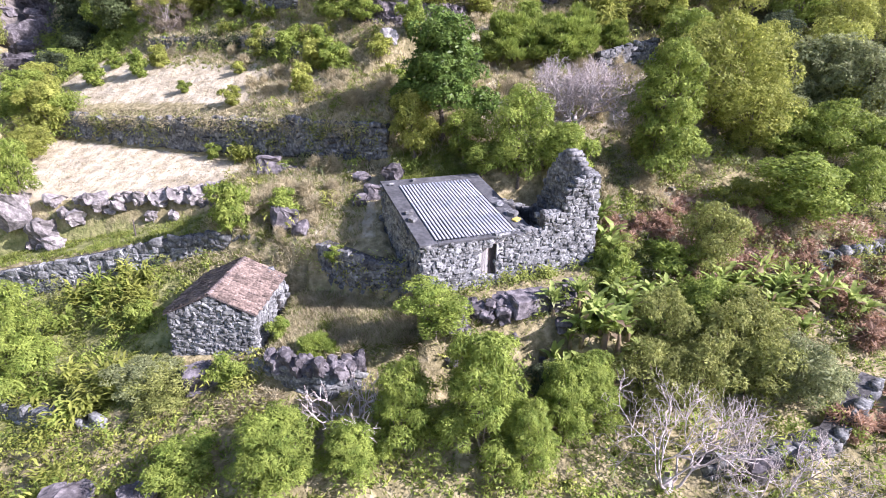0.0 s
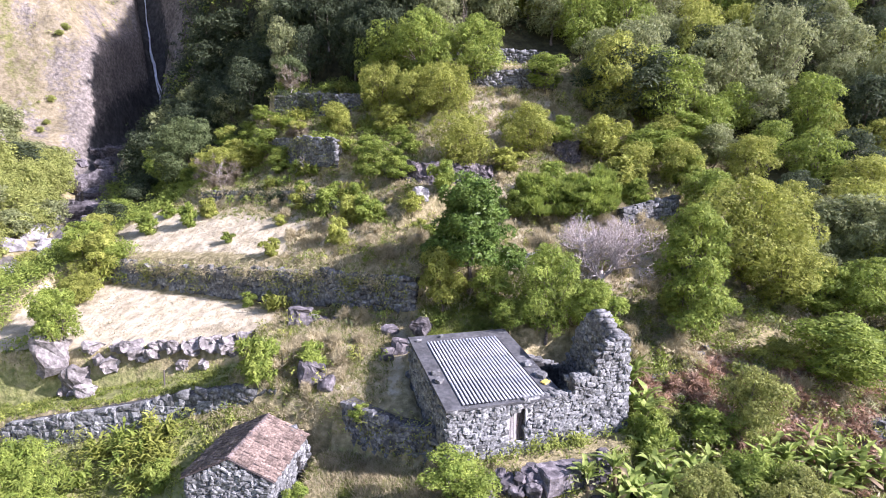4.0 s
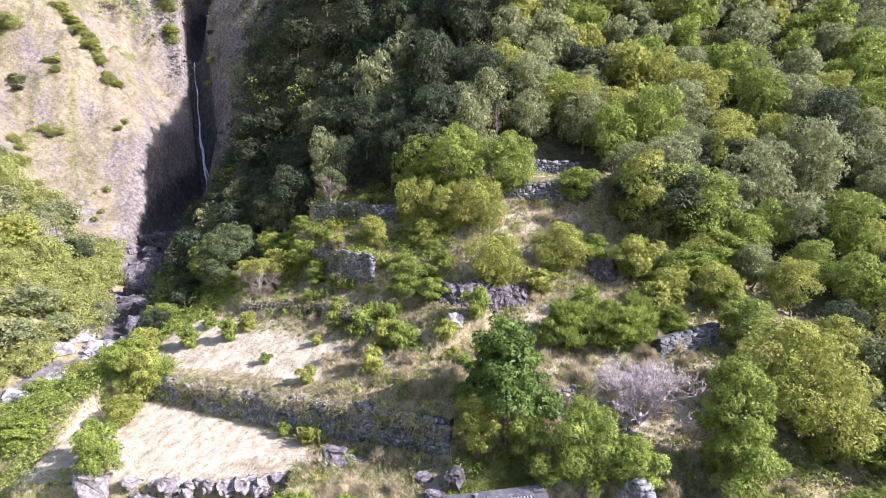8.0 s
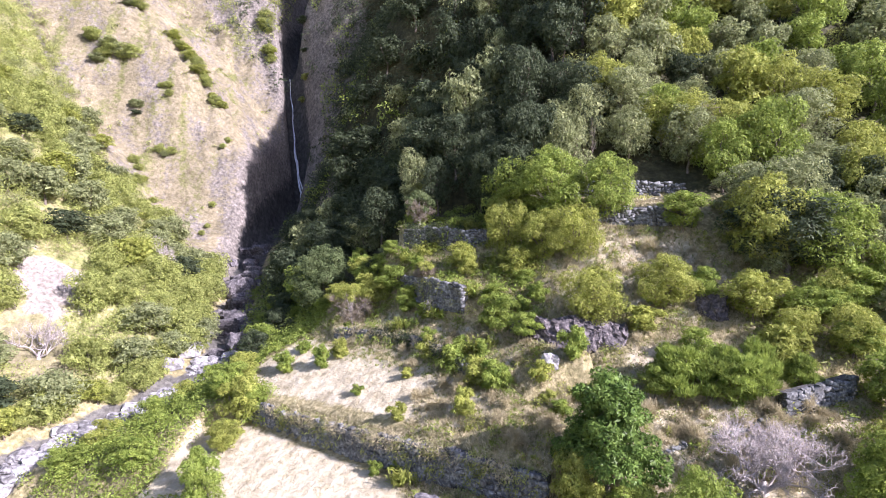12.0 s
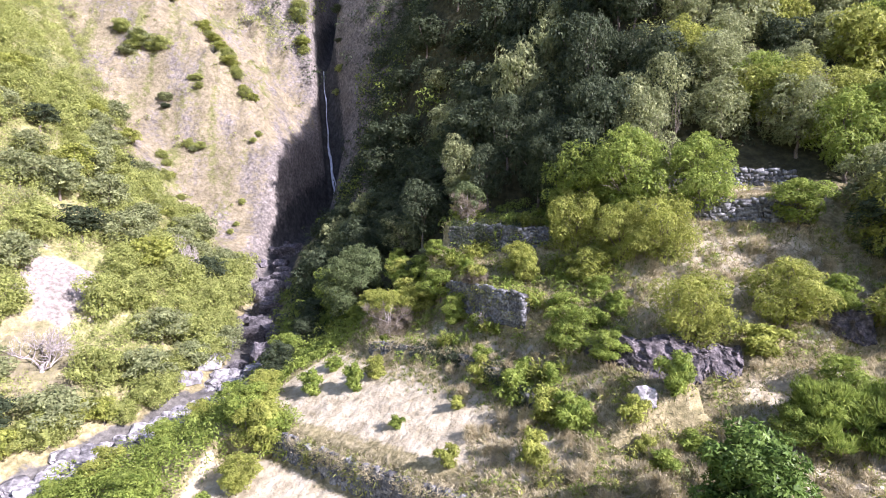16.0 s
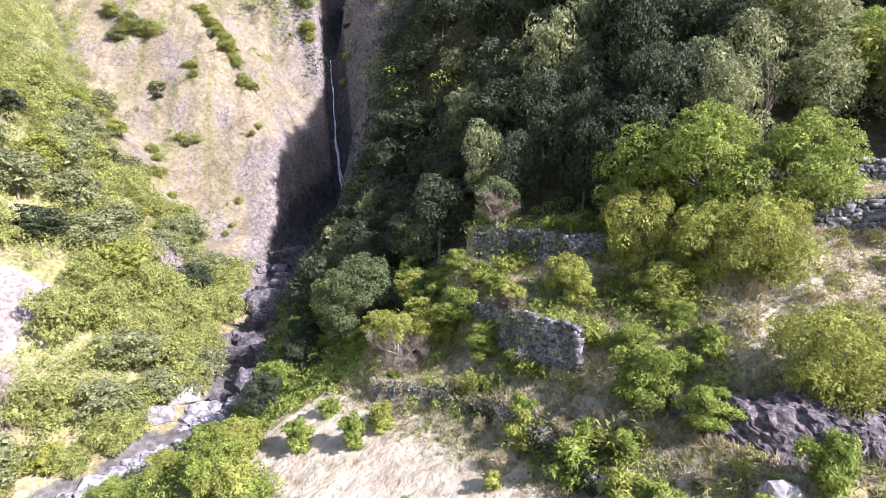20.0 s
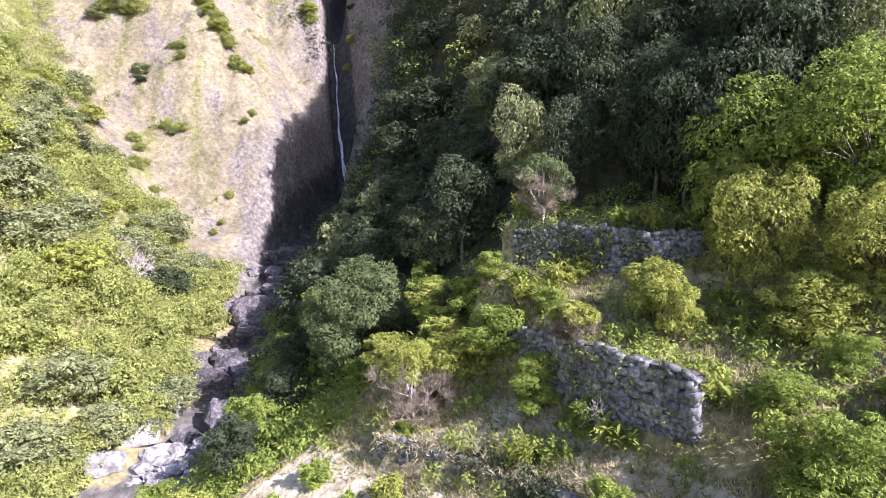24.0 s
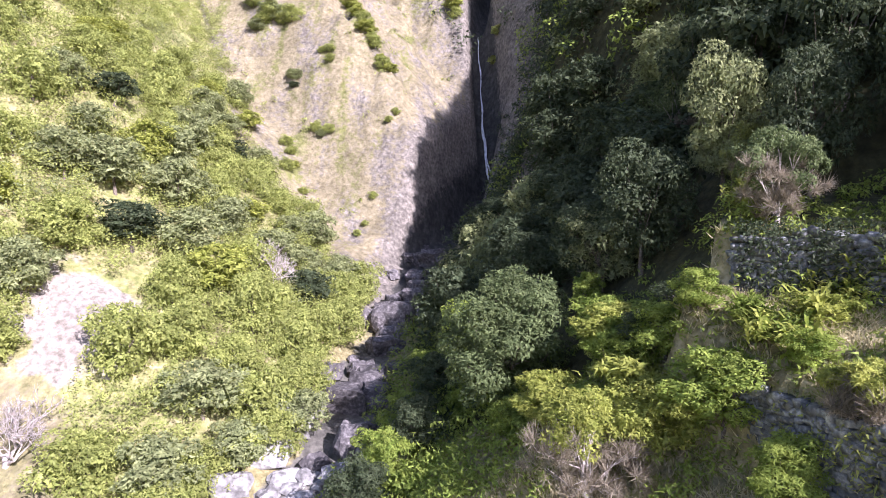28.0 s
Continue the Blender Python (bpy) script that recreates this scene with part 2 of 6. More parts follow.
def ground(x, y):
    """The height of the ground."""
    x, y = np.broadcast_arrays(np.asarray(x, float), np.asarray(y, float))
    d = (x - stream_x(y)) * 0.93
    z0 = stream_z(y)
    gorge = ramp(y, 104, 124)
    left = np.interp(-d, [0, 3, 6, 12, 20, 30, 60, 140, 400], [0, 0.6, 2.8, 7.4, 13.5, 24, 60, 120, 150])
    cliff = np.interp(-d, [0, 2, 5, 9, 15, 30, 60, 140, 400], [0, 2, 22, 28, 36, 55, 88, 130, 150])
    left = left * (1 - gorge) + cliff * gorge
    bank = np.interp(d, [0, 4, 10, 20, 40, 100, 400], [0, 0.8, 4, 11, 28, 82, 350])
    bank2 = np.interp(d, [0, 2, 5, 10, 20, 60, 400], [0, 4, 23, 33, 46, 96, 350])
    inner, spur = ramp(y, 126, 142), ramp(y, 96, 114)
    steep = np.interp(d, [0, 4, 12, 30, 60, 400], [0, 2, 7, 50, 88, 350])
    bank = bank * (1 - spur) + steep * spur
    bank = z0 + bank * (1 - inner) + bank2 * inner
    v = y - 0.12 * np.maximum(x, 0) - 0.25 * np.maximum(-x, 0) * ramp(y, 20, 45) * (1 - 0.75 * ramp(y, 84, 108))
    hill = np.interp(v, [-400, -60, 0, 14, 21, 25, 30, 35, 40, 45, 50, 54, 60, 65, 70, 83, 92, 130, 200, 400, 800],
                     [-60, -32, -12, -5.6, -3.4, -1.6, 1, 3.6, 6.2, 9, 12, 15, 20, 24.5, 29.5, 42, 51, 94, 168, 280, 290])
    hill = hill - 0.2 * np.maximum(-x - 8, 0) * (1 - ramp(y, 33, 45))
    k = 1.6
    right = -k * np.logaddexp(-bank / k, -hill / k)
    z = np.where(d < 0, z0 + left, np.where(d < 3, np.minimum(bank, right + 1), right))
    far = ramp(y, 62, 110) + ramp(-d, 8, 25)
    z = z + 0.18 * waves(x, y, 3.1, 3) + (0.15 + 1.1 * np.clip(far, 0, 1)) * waves(x, y, 13, 4) * ramp(np.abs(d), 2, 8)
    z = z + gorge * ramp(-d, 4, 9) * (1.2 * waves(x + 0.5 * y, y, 7, 14) + 0.6 * waves(x, y, 3.4, 15) + 0.9 * waves(0.25 * x, y + 0.15 * x, 2.6, 16))
    # ridge added under the forest to cast shade on the slope west of it
    z = z + 7 * np.exp(-((x + 4) / 8.0) ** 2) * ramp(y, 71, 82) * (1 - ramp(y, 105, 130))
    for outline, (ax, ay, az), gx, gy in TERRACES:
        w = ramp(inside(x, y, outline), -0.28, 0.22)
        z = z * (1 - w) + w * (az + gx * (x - ax) + gy * (y - ay) + 0.06 * waves(x, y, 2.3, 5))
    return z

# ---- mesh helpers ----


def fast_mesh(name, verts, faces, material, smooth=False):
    """A mesh from an array of corners and an array of triangles or quads."""
    verts, faces = np.asarray(verts, np.float32), np.asarray(faces, np.int32)
    me = bpy.data.meshes.new(name)
    n, k = faces.shape
    me.vertices.add(len(verts))
    me.vertices.foreach_set("co", verts.ravel())
    me.loops.add(n * k)
    me.loops.foreach_set("vertex_index", faces.ravel())
    me.polygons.add(n)
    me.polygons.foreach_set("loop_start", np.arange(0, n * k, k, dtype=np.int32))
    me.polygons.foreach_set("loop_total", np.full(n, k, np.int32))
    if smooth:
        me.polygons.foreach_set("use_smooth", np.ones(n, bool))
    me.update(calc_edges=True)
    me.materials.append(material)
    return me


def under(ob, parent):
    ob.parent = parent
    return ob


def part(name, bm, material, parent, label=""):
    """A bmesh as one mesh object under a thing or a part."""
    me = bpy.data.meshes.new(name)
    bm.normal_update()
    bm.to_mesh(me)
    bm.free()
    me.materials.append(material)
    ob = under(new(name, me), parent)
    if label:
        ob["label"] = label
    return ob


def thing(name, x, y, z, label, category, group="", kind="", turn=0.0):
    """An empty at the base of a thing, which carries its parts."""
    ob = new(name)
    ob.empty_display_size = 0.2
    ob.matrix_world = pose(x, y, z, 0, 0, turn)
    return tagged(ob, label, category, group, kind)


def box(bm, size, m=None, bevel=0.0):
    """A box of that size with its middle at the origin of m."""
    geo = bmesh.ops.create_cube(bm, size=1.0)
    bmesh.ops.scale(bm, vec=size, verts=geo["verts"])
    if bevel:
        es = list({e for v in geo["verts"] for e in v.link_edges})
        r = bmesh.ops.bevel(bm, geom=es, offset=bevel, segments=1, affect="EDGES")
        geo["verts"] = list({v for f in r["faces"] for v in f.verts} | {v for v in geo["verts"] if v.is_valid})
    if m is not None:
        bmesh.ops.transform(bm, matrix=m, verts=geo["verts"])
    return bm


def rock_bm(seed, cuts=2, rough=0.22, flat=1.0, sphere=0.42):
    """One rounded, uneven stone that fills a unit cube."""
    bm = bmesh.new()
    bmesh.ops.create_cube(bm, size=1.0)
    bmesh.ops.subdivide_edges(bm, edges=bm.edges[:], cuts=cuts, use_grid_fill=True)
    for v in bm.verts:
        c = v.co.copy()
        r = c.normalized() * 0.62
        v.co = c.lerp(r, sphere)
        v.co += noise.noise_vector(v.co * 1.7 + Vector((seed * 7.3, seed * 1.9, 0))) * rough
        v.co.z *= flat
    return bm


STONES = []
for _s in range(9):
    _bm = rock_bm(_s, 1, 0.2, 1.0, 0.34)
    bmesh.ops.triangulate(_bm, faces=_bm.faces[:])
    _me = bpy.data.meshes.new("stone")
    _bm.to_mesh(_me)
    _bm.free()
    STONES.append(_me)


def stone_set(material):
    """The same loose stones in another material."""
    made = []
    for me in STONES:
        c = me.copy()
        c.materials.clear()
        c.materials.append(material)
        made.append(c)
    return made


_STONE_SETS = {}


def lay_stones(parent, places, material, limit=300, rest_material=None):
    """Stones at their poses, in the parent's own space, under it: the first ones as parts, those past the limit joined."""
    if material.name not in _STONE_SETS:
        _STONE_SETS[material.name] = stone_set(material)
    kinds = _STONE_SETS[material.name]
    for k, m in enumerate(places[:limit]):
        ob = under(new("stone", kinds[k % len(kinds)]), parent)
        ob.matrix_basis = m
    if len(places) > limit:
        vs, fs, n = [], [], 0
        for k, m in enumerate(places[limit:]):
            me = kinds[k % len(kinds)]
            co = np.empty(len(me.vertices) * 3, np.float32)
            me.vertices.foreach_get("co", co)
            mm = np.array(m)
            vs.append(co.reshape(-1, 3) @ mm[:3, :3].T + mm[:3, 3])
            ix = np.empty(len(me.polygons) * 3, np.int32)
            me.polygons.foreach_get("vertices", ix)
            fs.append(ix.reshape(-1, 3) + n)
            n += len(me.vertices)
        ob = under(new("rubble", fast_mesh("rubble", np.concatenate(vs), np.concatenate(fs), rest_material or material)), parent)
        tagged(ob, kind="stuff")


def course(a, b, thick, size, low, high, seed, out=0.06, holes=(), lean=0.0):
    """Poses of stones in rough courses on the face from a to b (plan points, seen with the face to the right of a -> b).
    low and high give the foot and the crown at a share of the length; holes are (from, to, bottom, top) in metres."""
    r = random.Random(seed)
    a, b = Vector((a[0], a[1], 0)), Vector((b[0], b[1], 0))
    run = (b - a).length
    d = (b - a) / run
    nrm = Vector((d.y, -d.x, 0))
    spin = math.atan2(d.y, d.x)
    made = []
    zmin = min(low(k / 8) for k in range(9))
    zmax = max(high(k / 8) for k in range(9))
    z = zmin
    while z < zmax:
        h = size * r.uniform(0.6, 1.05)
        u = -r.uniform(0, size)
        while u < run:
            w = size * r.choice((0.55, 0.8, 1.0, 1.3, 1.7, 2.1)) * r.uniform(0.85, 1.15)
            c = u + w / 2
            s = min(1, max(0, c / run))
            zc = z + h / 2 + r.uniform(-0.3, 0.3) * h
            ok = low(s) - 0.1 <= zc <= high(s) + r.uniform(-0.12, 0.04) and -0.1 < c < run + 0.1
            for h0, h1, zb, zt in holes:
                if h0 - 0.12 < c < h1 + 0.12 and zb < zc < zt:
                    ok = False
            if ok:
                p = a + d * min(max(c, 0.1), run - 0.1) + nrm * (out - 0.3 * thick + r.uniform(-0.05, 0.04) - lean * (zc - low(s)))
                m = Matrix.Translation((p.x, p.y, zc)) @ pose(0, 0, 0, r.uniform(-8, 8), r.choice((0, 0, 90)) * (w < 1.5 * h) + r.gauss(0, 13), math.degrees(spin) + r.uniform(-8, 8))
                made.append(m @ Matrix.Diagonal((w * 1.04, thick * r.uniform(0.8, 1.2), h * r.choice((0.9, 1.1, 1.45)), 1)))
            u += w
        z += h
    return made

# ---- ground sheet ----


def spaced(marks, steps, far, grow=1.25):
    """Grid lines: even steps between the marks, wider and wider outside them."""
    mid = np.concatenate([np.arange(a, b - 1e-6, s) for a, b, s in zip(marks, marks[1:], steps)] + [[marks[-1]]])
    out, s = [], steps[-1]
    while not out or out[-1] < far:
        s *= grow
        out.append((out[-1] if out else marks[-1]) + s)
    low, s = [], steps[0]
    while not low or low[-1] > -far:
        s *= grow
        low.append((low[-1] if low else marks[0]) - s)
    return np.concatenate([low[::-1], mid, out])


def in_zone(x, y, outline, soft=1.0):
    return ramp(inside(x, y, outline), -soft, soft)


DRY = [[(-38, 37.6), (-17, 37.2), (-13, 39.5), (-17, 42.5), (-28, 46.6), (-34, 49), (-39, 48)],
       [(-36.5, 52), (-28, 49.3), (-12, 43.5), (-7, 45), (-13.5, 49.8), (-20, 55.4), (-26, 57.2), (-29.6, 58.4), (-31.5, 60), (-35, 60), (-37.5, 56)],
       [(-28.5, 60), (-26, 59), (-20.2, 57.6), (-15.6, 54), (-11.6, 51), (-8, 49.6), (-6.5, 51.5), (-8, 53), (-13.4, 55.4), (-18, 58.2), (-22, 61)],
       [(-3, 65.6), (8, 66), (8, 68.5), (-2, 68.3)], [(-8, 55.5), (-2, 56), (8, 55), (12, 60), (8, 64.5), (-6, 64)], [(1, 40), (10, 38), (18, 48), (8, 54), (2, 52), (1, 45)], [(-9, 30.5), (-4.2, 31), (-4.5, 37), (-13, 39.6), (-12, 33)], [(-8.2, 22.6), (-4, 22.6), (-1.2, 24.3), (-4, 26.6), (-7.6, 28.4)]]
GREEN = [[(-42, 35), (-15, 32.6), (-15.2, 36.2), (-42, 37.6)], [(-9, 22.4), (-4, 22.4), (5, 24), (-1.5, 25.2), (-6.5, 29), (-8.5, 29.5)],
         [(-32, 20), (-14, 22), (-15, 31), (-30, 32.5), (-40, 30)], [(-3.8, 33.5), (-4, 38), (2, 39), (2, 34)], [(8, 26), (14, 28), (13, 34), (8, 35)]]
RUST = [[(13, 27.5), (26, 26), (31, 31), (24, 36), (15, 35)], [(17, 12), (34, 10), (34, 22), (22, 23)]]
gx = spaced([-128, -72, -42, 12, 46], [0.6, 1.0, 0.42, 0.8], 900)
gy = spaced([4, 20, 70, 94, 165], [0.8, 0.42, 1.0, 0.75], 900)
GX, GY = np.meshgrid(gx, gy)
GZ = ground(GX, GY)
nx, ny = len(gx), len(gy)
ix = np.arange(nx * ny).reshape(ny, nx)
quads = np.stack([ix[:-1, :-1], ix[:-1, 1:], ix[1:, 1:], ix[1:, :-1]], -1).reshape(-1, 4)
me = fast_mesh("ground", np.stack([GX, GY, GZ], -1).reshape(-1, 3), quads, M_GROUND, True)
sd = (GX - stream_x(GY)) * 0.93
slope = np.hypot(*np.gradient(GZ, gy, gx))
layers = {"dry": np.zeros_like(GX), "green": np.zeros_like(GX), "rust": np.zeros_like(GX)}
for key, zones in (("dry", DRY), ("green", GREEN), ("rust", RUST)):
    for zone in zones:
        layers[key] = np.maximum(layers[key], in_zone(GX, GY, zone))
# ground of the woods and the right-hand slope, coloured near black
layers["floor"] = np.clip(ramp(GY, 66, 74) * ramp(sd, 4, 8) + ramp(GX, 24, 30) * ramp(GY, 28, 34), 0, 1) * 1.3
layers["green"] = np.maximum(layers["green"], ramp(-sd, 4, 7) * 0.55)
bare = ramp(GY - cliff_line(GX), -5, 0) * ramp(-sd, -3, 1)
layers["rock"] = np.clip(np.maximum(bare, ramp(slope, 1.5, 2.2) * ramp(GY, 90, 110) * ramp(sd, 24, 16)), 0, 1)
layers["bed"] = ramp(np.abs(sd + 0.8) + 0.8 * waves(GX, GY, 5, 21), 3.4, 1.7) * (1 - ramp(GY, 80, 96))
layers["scar"] = ramp(np.hypot((GX + 70.6) / 5.0, (GY - 58.6) / 4.4) + 0.35 * waves(GX, GY, 4, 9), 1.5, 0.5)
layers["ledge"] = bare * ramp(-sd, 1, 10) * (0.62 + 0.22 * waves(GX, GY, 12, 33)) * (1 - ramp(GY, 146, 156))
layers["turf"] = bare * ramp(-sd, 6, 15) * (0.36 + 0.3 * waves(GX + 0.3 * GY, GY, 9, 35))
layers["ledge"] = np.maximum(layers["ledge"], 0.55 * ramp(np.hypot((GX + 66.5) / 7, (GY - 51.5) / 4.2), 1.3, 0.7))
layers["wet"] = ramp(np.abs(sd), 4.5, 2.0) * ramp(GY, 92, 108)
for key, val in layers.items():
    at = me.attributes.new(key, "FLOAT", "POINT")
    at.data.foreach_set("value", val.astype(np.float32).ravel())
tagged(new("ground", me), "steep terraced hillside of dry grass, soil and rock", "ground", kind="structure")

# ---- dry-stone terrace walls ----


def terrace_wall(number, pts, low, high, size, seed, material=None, label="dry-stone terrace wall of dark grey lava stones", thick=0.45):
    """A retaining wall along plan points; low and high: foot and crown at each point."""
    core = bmesh.new()
    places = []
    material = material or M_STONE_DARK
    for k in range(len(pts) - 1):
        a, b = Vector((*pts[k], 0)), Vector((*pts[k + 1], 0))
        d = (b - a).normalized()
        nrm = Vector((d.y, -d.x, 0))
        l0, l1, h0, h1 = low[k], low[k + 1], high[k], high[k + 1]
        q = [a, b, b - nrm * 0.8, a - nrm * 0.8]
        vs = [core.verts.new((p.x, p.y, z - 0.3)) for p, z in zip(q, (l0, l1, l1, l0))]
        vt = [core.verts.new((p.x, p.y, z - 0.12)) for p, z in zip(q, (h0, h1, h1, h0))]
        core.faces.new(vs[::-1])
        core.faces.new(vt)
        for i in range(4):
            j = (i + 1) % 4
            core.faces.new((vs[i], vs[j], vt[j], vt[i]))
        places += course(pts[k], pts[k + 1], thick, size, lambda s: l0 + (l1 - l0) * s, lambda s: h0 + (h1 - h0) * s, seed + k, out=0.14)
    me = bpy.data.meshes.new("terrace_wall")
    core.to_mesh(me)
    core.free()
    me.materials.append(M_JOINT)
    ob = tagged(new("wall_%d" % number, me), label, "wall", kind="structure")
    rest = M_STONE_REST if material is M_STONE_DARK else material
    lay_stones(ob, places, material, {1: 300, 2: 300, 8: 220, 9: 160, 3: 180, 4: 140}.get(number, 60), rest)
    return ob


terrace_wall(1, [(-31, 33.0), (-26, 32.4), (-20, 32.2), (-15, 32.2), (-11.8, 31.6)], [-5.0, -4.2, -3.0, -1.6, -0.8], [-2.2, -1.2, 0.1, 1.1, 1.2], 0.4, 11, M_STONE,
             "long sloping dry-stone wall of pale grey stones below a grass strip")
terrace_wall(2, [(-35, 50.0), (-28, 47.5), (-20, 44.3), (-11.4, 41.4), (-4.0, 38.6)], [4.0, 3.8, 3.9, 4.2, 4.4], [6.2, 6.1, 6.5, 6.9, 6.9], 0.4, 21)
terrace_wall(3, [(-29.4, 58.9), (-26, 58.1), (-20.35, 56.7), (-15.95, 53.2), (-12.2, 50.2)], [9.9, 10.0, 10.0, 9.9, 9.6], [12.3, 12.5, 12.3, 12.3, 11.4], 0.42, 31,
             label="curved dry-stone terrace wall half hidden under creepers")
terrace_wall(4, [(-25.0, 64.4), (-21.7, 61.8), (-18.3, 59.0), (-13.9, 56.2)], [14.6, 14.8, 15.0, 15.2], [17.8, 18.2, 18.3, 17.9], 0.33, 41)
terrace_wall(5, [(-24, 67.3), (-20, 66.9), (-15.5, 65.2), (-12.5, 66.2)], [20.6, 20.8, 20.4, 21.0], [23.7, 23.9, 23.6, 23.6], 0.33, 51)
terrace_wall(6, [(-5, 65.0), (2, 64.9), (9.2, 65.2)], [23.8, 24.0, 24.0], [25.8, 26.2, 26.2], 0.4, 61)
terrace_wall(7, [(-3.5, 68.9), (3, 69.0), (9, 69.2)], [26.8, 27.0, 26.8], [29.2, 29.4, 28.8], 0.4, 71)
terrace_wall(8, [(-7.3, 30.0), (-4.6, 28.2), (-1.75, 26.9)], [-1.9, -1.4, -0.8], [1.3, 1.0, 1.1], 0.36, 81, None,
             "rough dry-stone retaining wall in the shade of the house")
terrace_wall(9, [(-9.6, 23.0), (-7.6, 22.0), (-5.5, 21.5), (-4.0, 22.0)], [-4.4, -4.6, -4.6, -4.3], [-2.5, -1.9, -1.7, -1.7], 0.4, 91, M_STONE,
             "dry-stone wall of rounded boulders at the edge of a grass court")
terrace_wall(10, [(-23.5, 23.3), (-20, 22.0), (-16.4, 21.3)], [-6.6, -6.4, -6.0], [-4.9, -4.7, -4.6], 0.45, 101, M_STONE_LIT,
             "tumbled low wall of pale rounded stones among bushes")
terrace_wall(11, [(21.5, 29.6), (24, 30.6), (28, 31.5)], [-1.6, -1.2, -1.0], [0.2, 0.5, 0.8], 0.4, 111, M_STONE, "collapsing field wall of grey stones among dry bracken")
terrace_wall(12, [(11, 18.0), (14, 18.4), (17.5, 19.4), (21.5, 22.6)], [-6.2, -6.0, -5.6, -4.6], [-4.2, -3.9, -3.8, -3.0], 0.42, 121, M_STONE, "low dry-stone wall behind a bare fig tree")
terrace_wall(13, [(-3.5, 14.6), (1, 14.2), (6, 14.6)], [-7.0, -7.0, -7.0], [-5.0, -4.8, -4.9], 0.42, 131, M_STONE_DARK, "dark dry-stone wall under bright green bushes")
terrace_wall(14, [(9.5, 32.2), (12.5, 33.4), (16, 36.2)], [0.6, 1.0, 2.6], [1.5, 1.9, 3.3], 0.4, 141, M_STONE_DARK, "broken dry-stone wall beside the ruined gable")
terrace_wall(15, [(12.9, 47.3), (15.5, 48.5), (18.3, 50.0)], [9.3, 9.8, 10.5], [11.4, 11.9, 12.4], 0.4, 151, M_STONE_DARK, "dark dry-stone retaining wall below the rock face")
terrace_wall(16, [(3.3, 42.9), (7.9, 44.8), (12.7, 47.2)], [7.0, 7.9, 9.0], [7.7, 8.6, 9.8], 0.34, 161, M_STONE, "low dry-stone edging of a grassy terrace")


# ---- boulders ----
def boulder_mesh(seed, material, cuts=4, rough=0.3):
    bm = rock_bm(seed, cuts, rough)
    for v in bm.verts:
        v.co += noise.noise_vector(v.co * 4.1 + Vector((seed, 3, seed))) * 0.06
    me = bpy.data.meshes.new("boulder")
    bm.to_mesh(me)
    bm.free()
    me.materials.append(material)
    return me


BOULDERS = [boulder_mesh(20 + k, M_BOULDER) for k in range(5)]
EDGE = [boulder_mesh(80 + k, M_EDGE, 5, 0.36) for k in range(5)]
PALE = [boulder_mesh(40 + k, M_BEDROCK, 2) for k in range(5)]


def boulder(x, y, w, d, h, turn, label, meshes=BOULDERS, sink=0.25, group="", z=None):
    k = int(abs(x * 7 + y * 3)) % len(meshes)
    ob = new("boulder", meshes[k])
    zz = float(ground(x, y)) if z is None else z
    ob.matrix_world = pose(x, y, zz + h * (0.5 - sink), random.uniform(-8, 8), random.uniform(-8, 8), turn) @ Matrix.Diagonal((w, d, h, 1))
    return tagged(ob, label, "boulder", group)


for row in [(-30.6, 37.0, 2.3, 1.7, 2.2, 20), (-28.4, 36.7, 1.8, 1.5, 1.7, 60), (-27.2, 35.6, 1.3, 1.0, 1.1, 10), (-26.0, 36.8, 1.1, 1.0, 1.0, 40),
            (-24.4, 37.0, 1.2, 0.9, 0.9, 15), (-22.9, 36.9, 0.9, 0.8, 0.8, 70), (-21.4, 37.0, 0.8, 0.7, 0.7, 35), (-20.0, 37.0, 1.0, 0.8, 0.8, 5),
            (-18.6, 37.0, 1.2, 0.9, 1.0, 20), (-17.3, 37.1, 0.9, 0.8, 0.8, 50), (-16.1, 37.5, 0.9, 0.8, 0.8, 80)]:
    boulder(*row, "grey boulder in a row edging the dry terrace", meshes=EDGE, group="boulders edging the terrace", sink=0.38)
_r = random.Random(14)
for k in range(22):
    u = -29.5 + 13.6 * (k + _r.random()) / 22
    sz = _r.uniform(0.4, 0.85)
    boulder(u, 36.95 + _r.gauss(0, 0.25), sz * 1.2, sz, sz * 0.9, _r.uniform(0, 180), "grey stone in a row edging the dry terrace", meshes=EDGE, group="boulders edging the terrace", sink=0.35)
for row in [(-4.6, 34.9, 1.2, 1.0, 0.9, 20), (-5.6, 36.6, 1.0, 0.8, 0.7, 40), (-3.3, 35.8, 1.3, 1.0, 1.0, 70), (-5.4, 34.2, 0.9, 0.8, 0.7, 10)]:
    boulder(*row, "dark rock outcrop behind the house", group="outcrop behind the house")
for row in [(-12.4, 38.2, 1.6, 1.2, 1.2, 10), (-11.2, 38.6, 1.2, 0.9, 1.0, 30), (-9.8, 38.9, 0.8, 0.7, 0.7, 50), (-9.9, 32.1, 1.5, 1.2, 1.5, 30),
            (-8.7, 31.4, 0.9, 0.8, 0.8, 75)]:
    boulder(*row, "weathered grey boulder in rough grass", group="boulders in the grass")
boulder(-4.5, 48.2, 1.2, 0.9, 1.3, 20, "pale angular boulder standing in dry grass", PALE)
_r = random.Random(15)
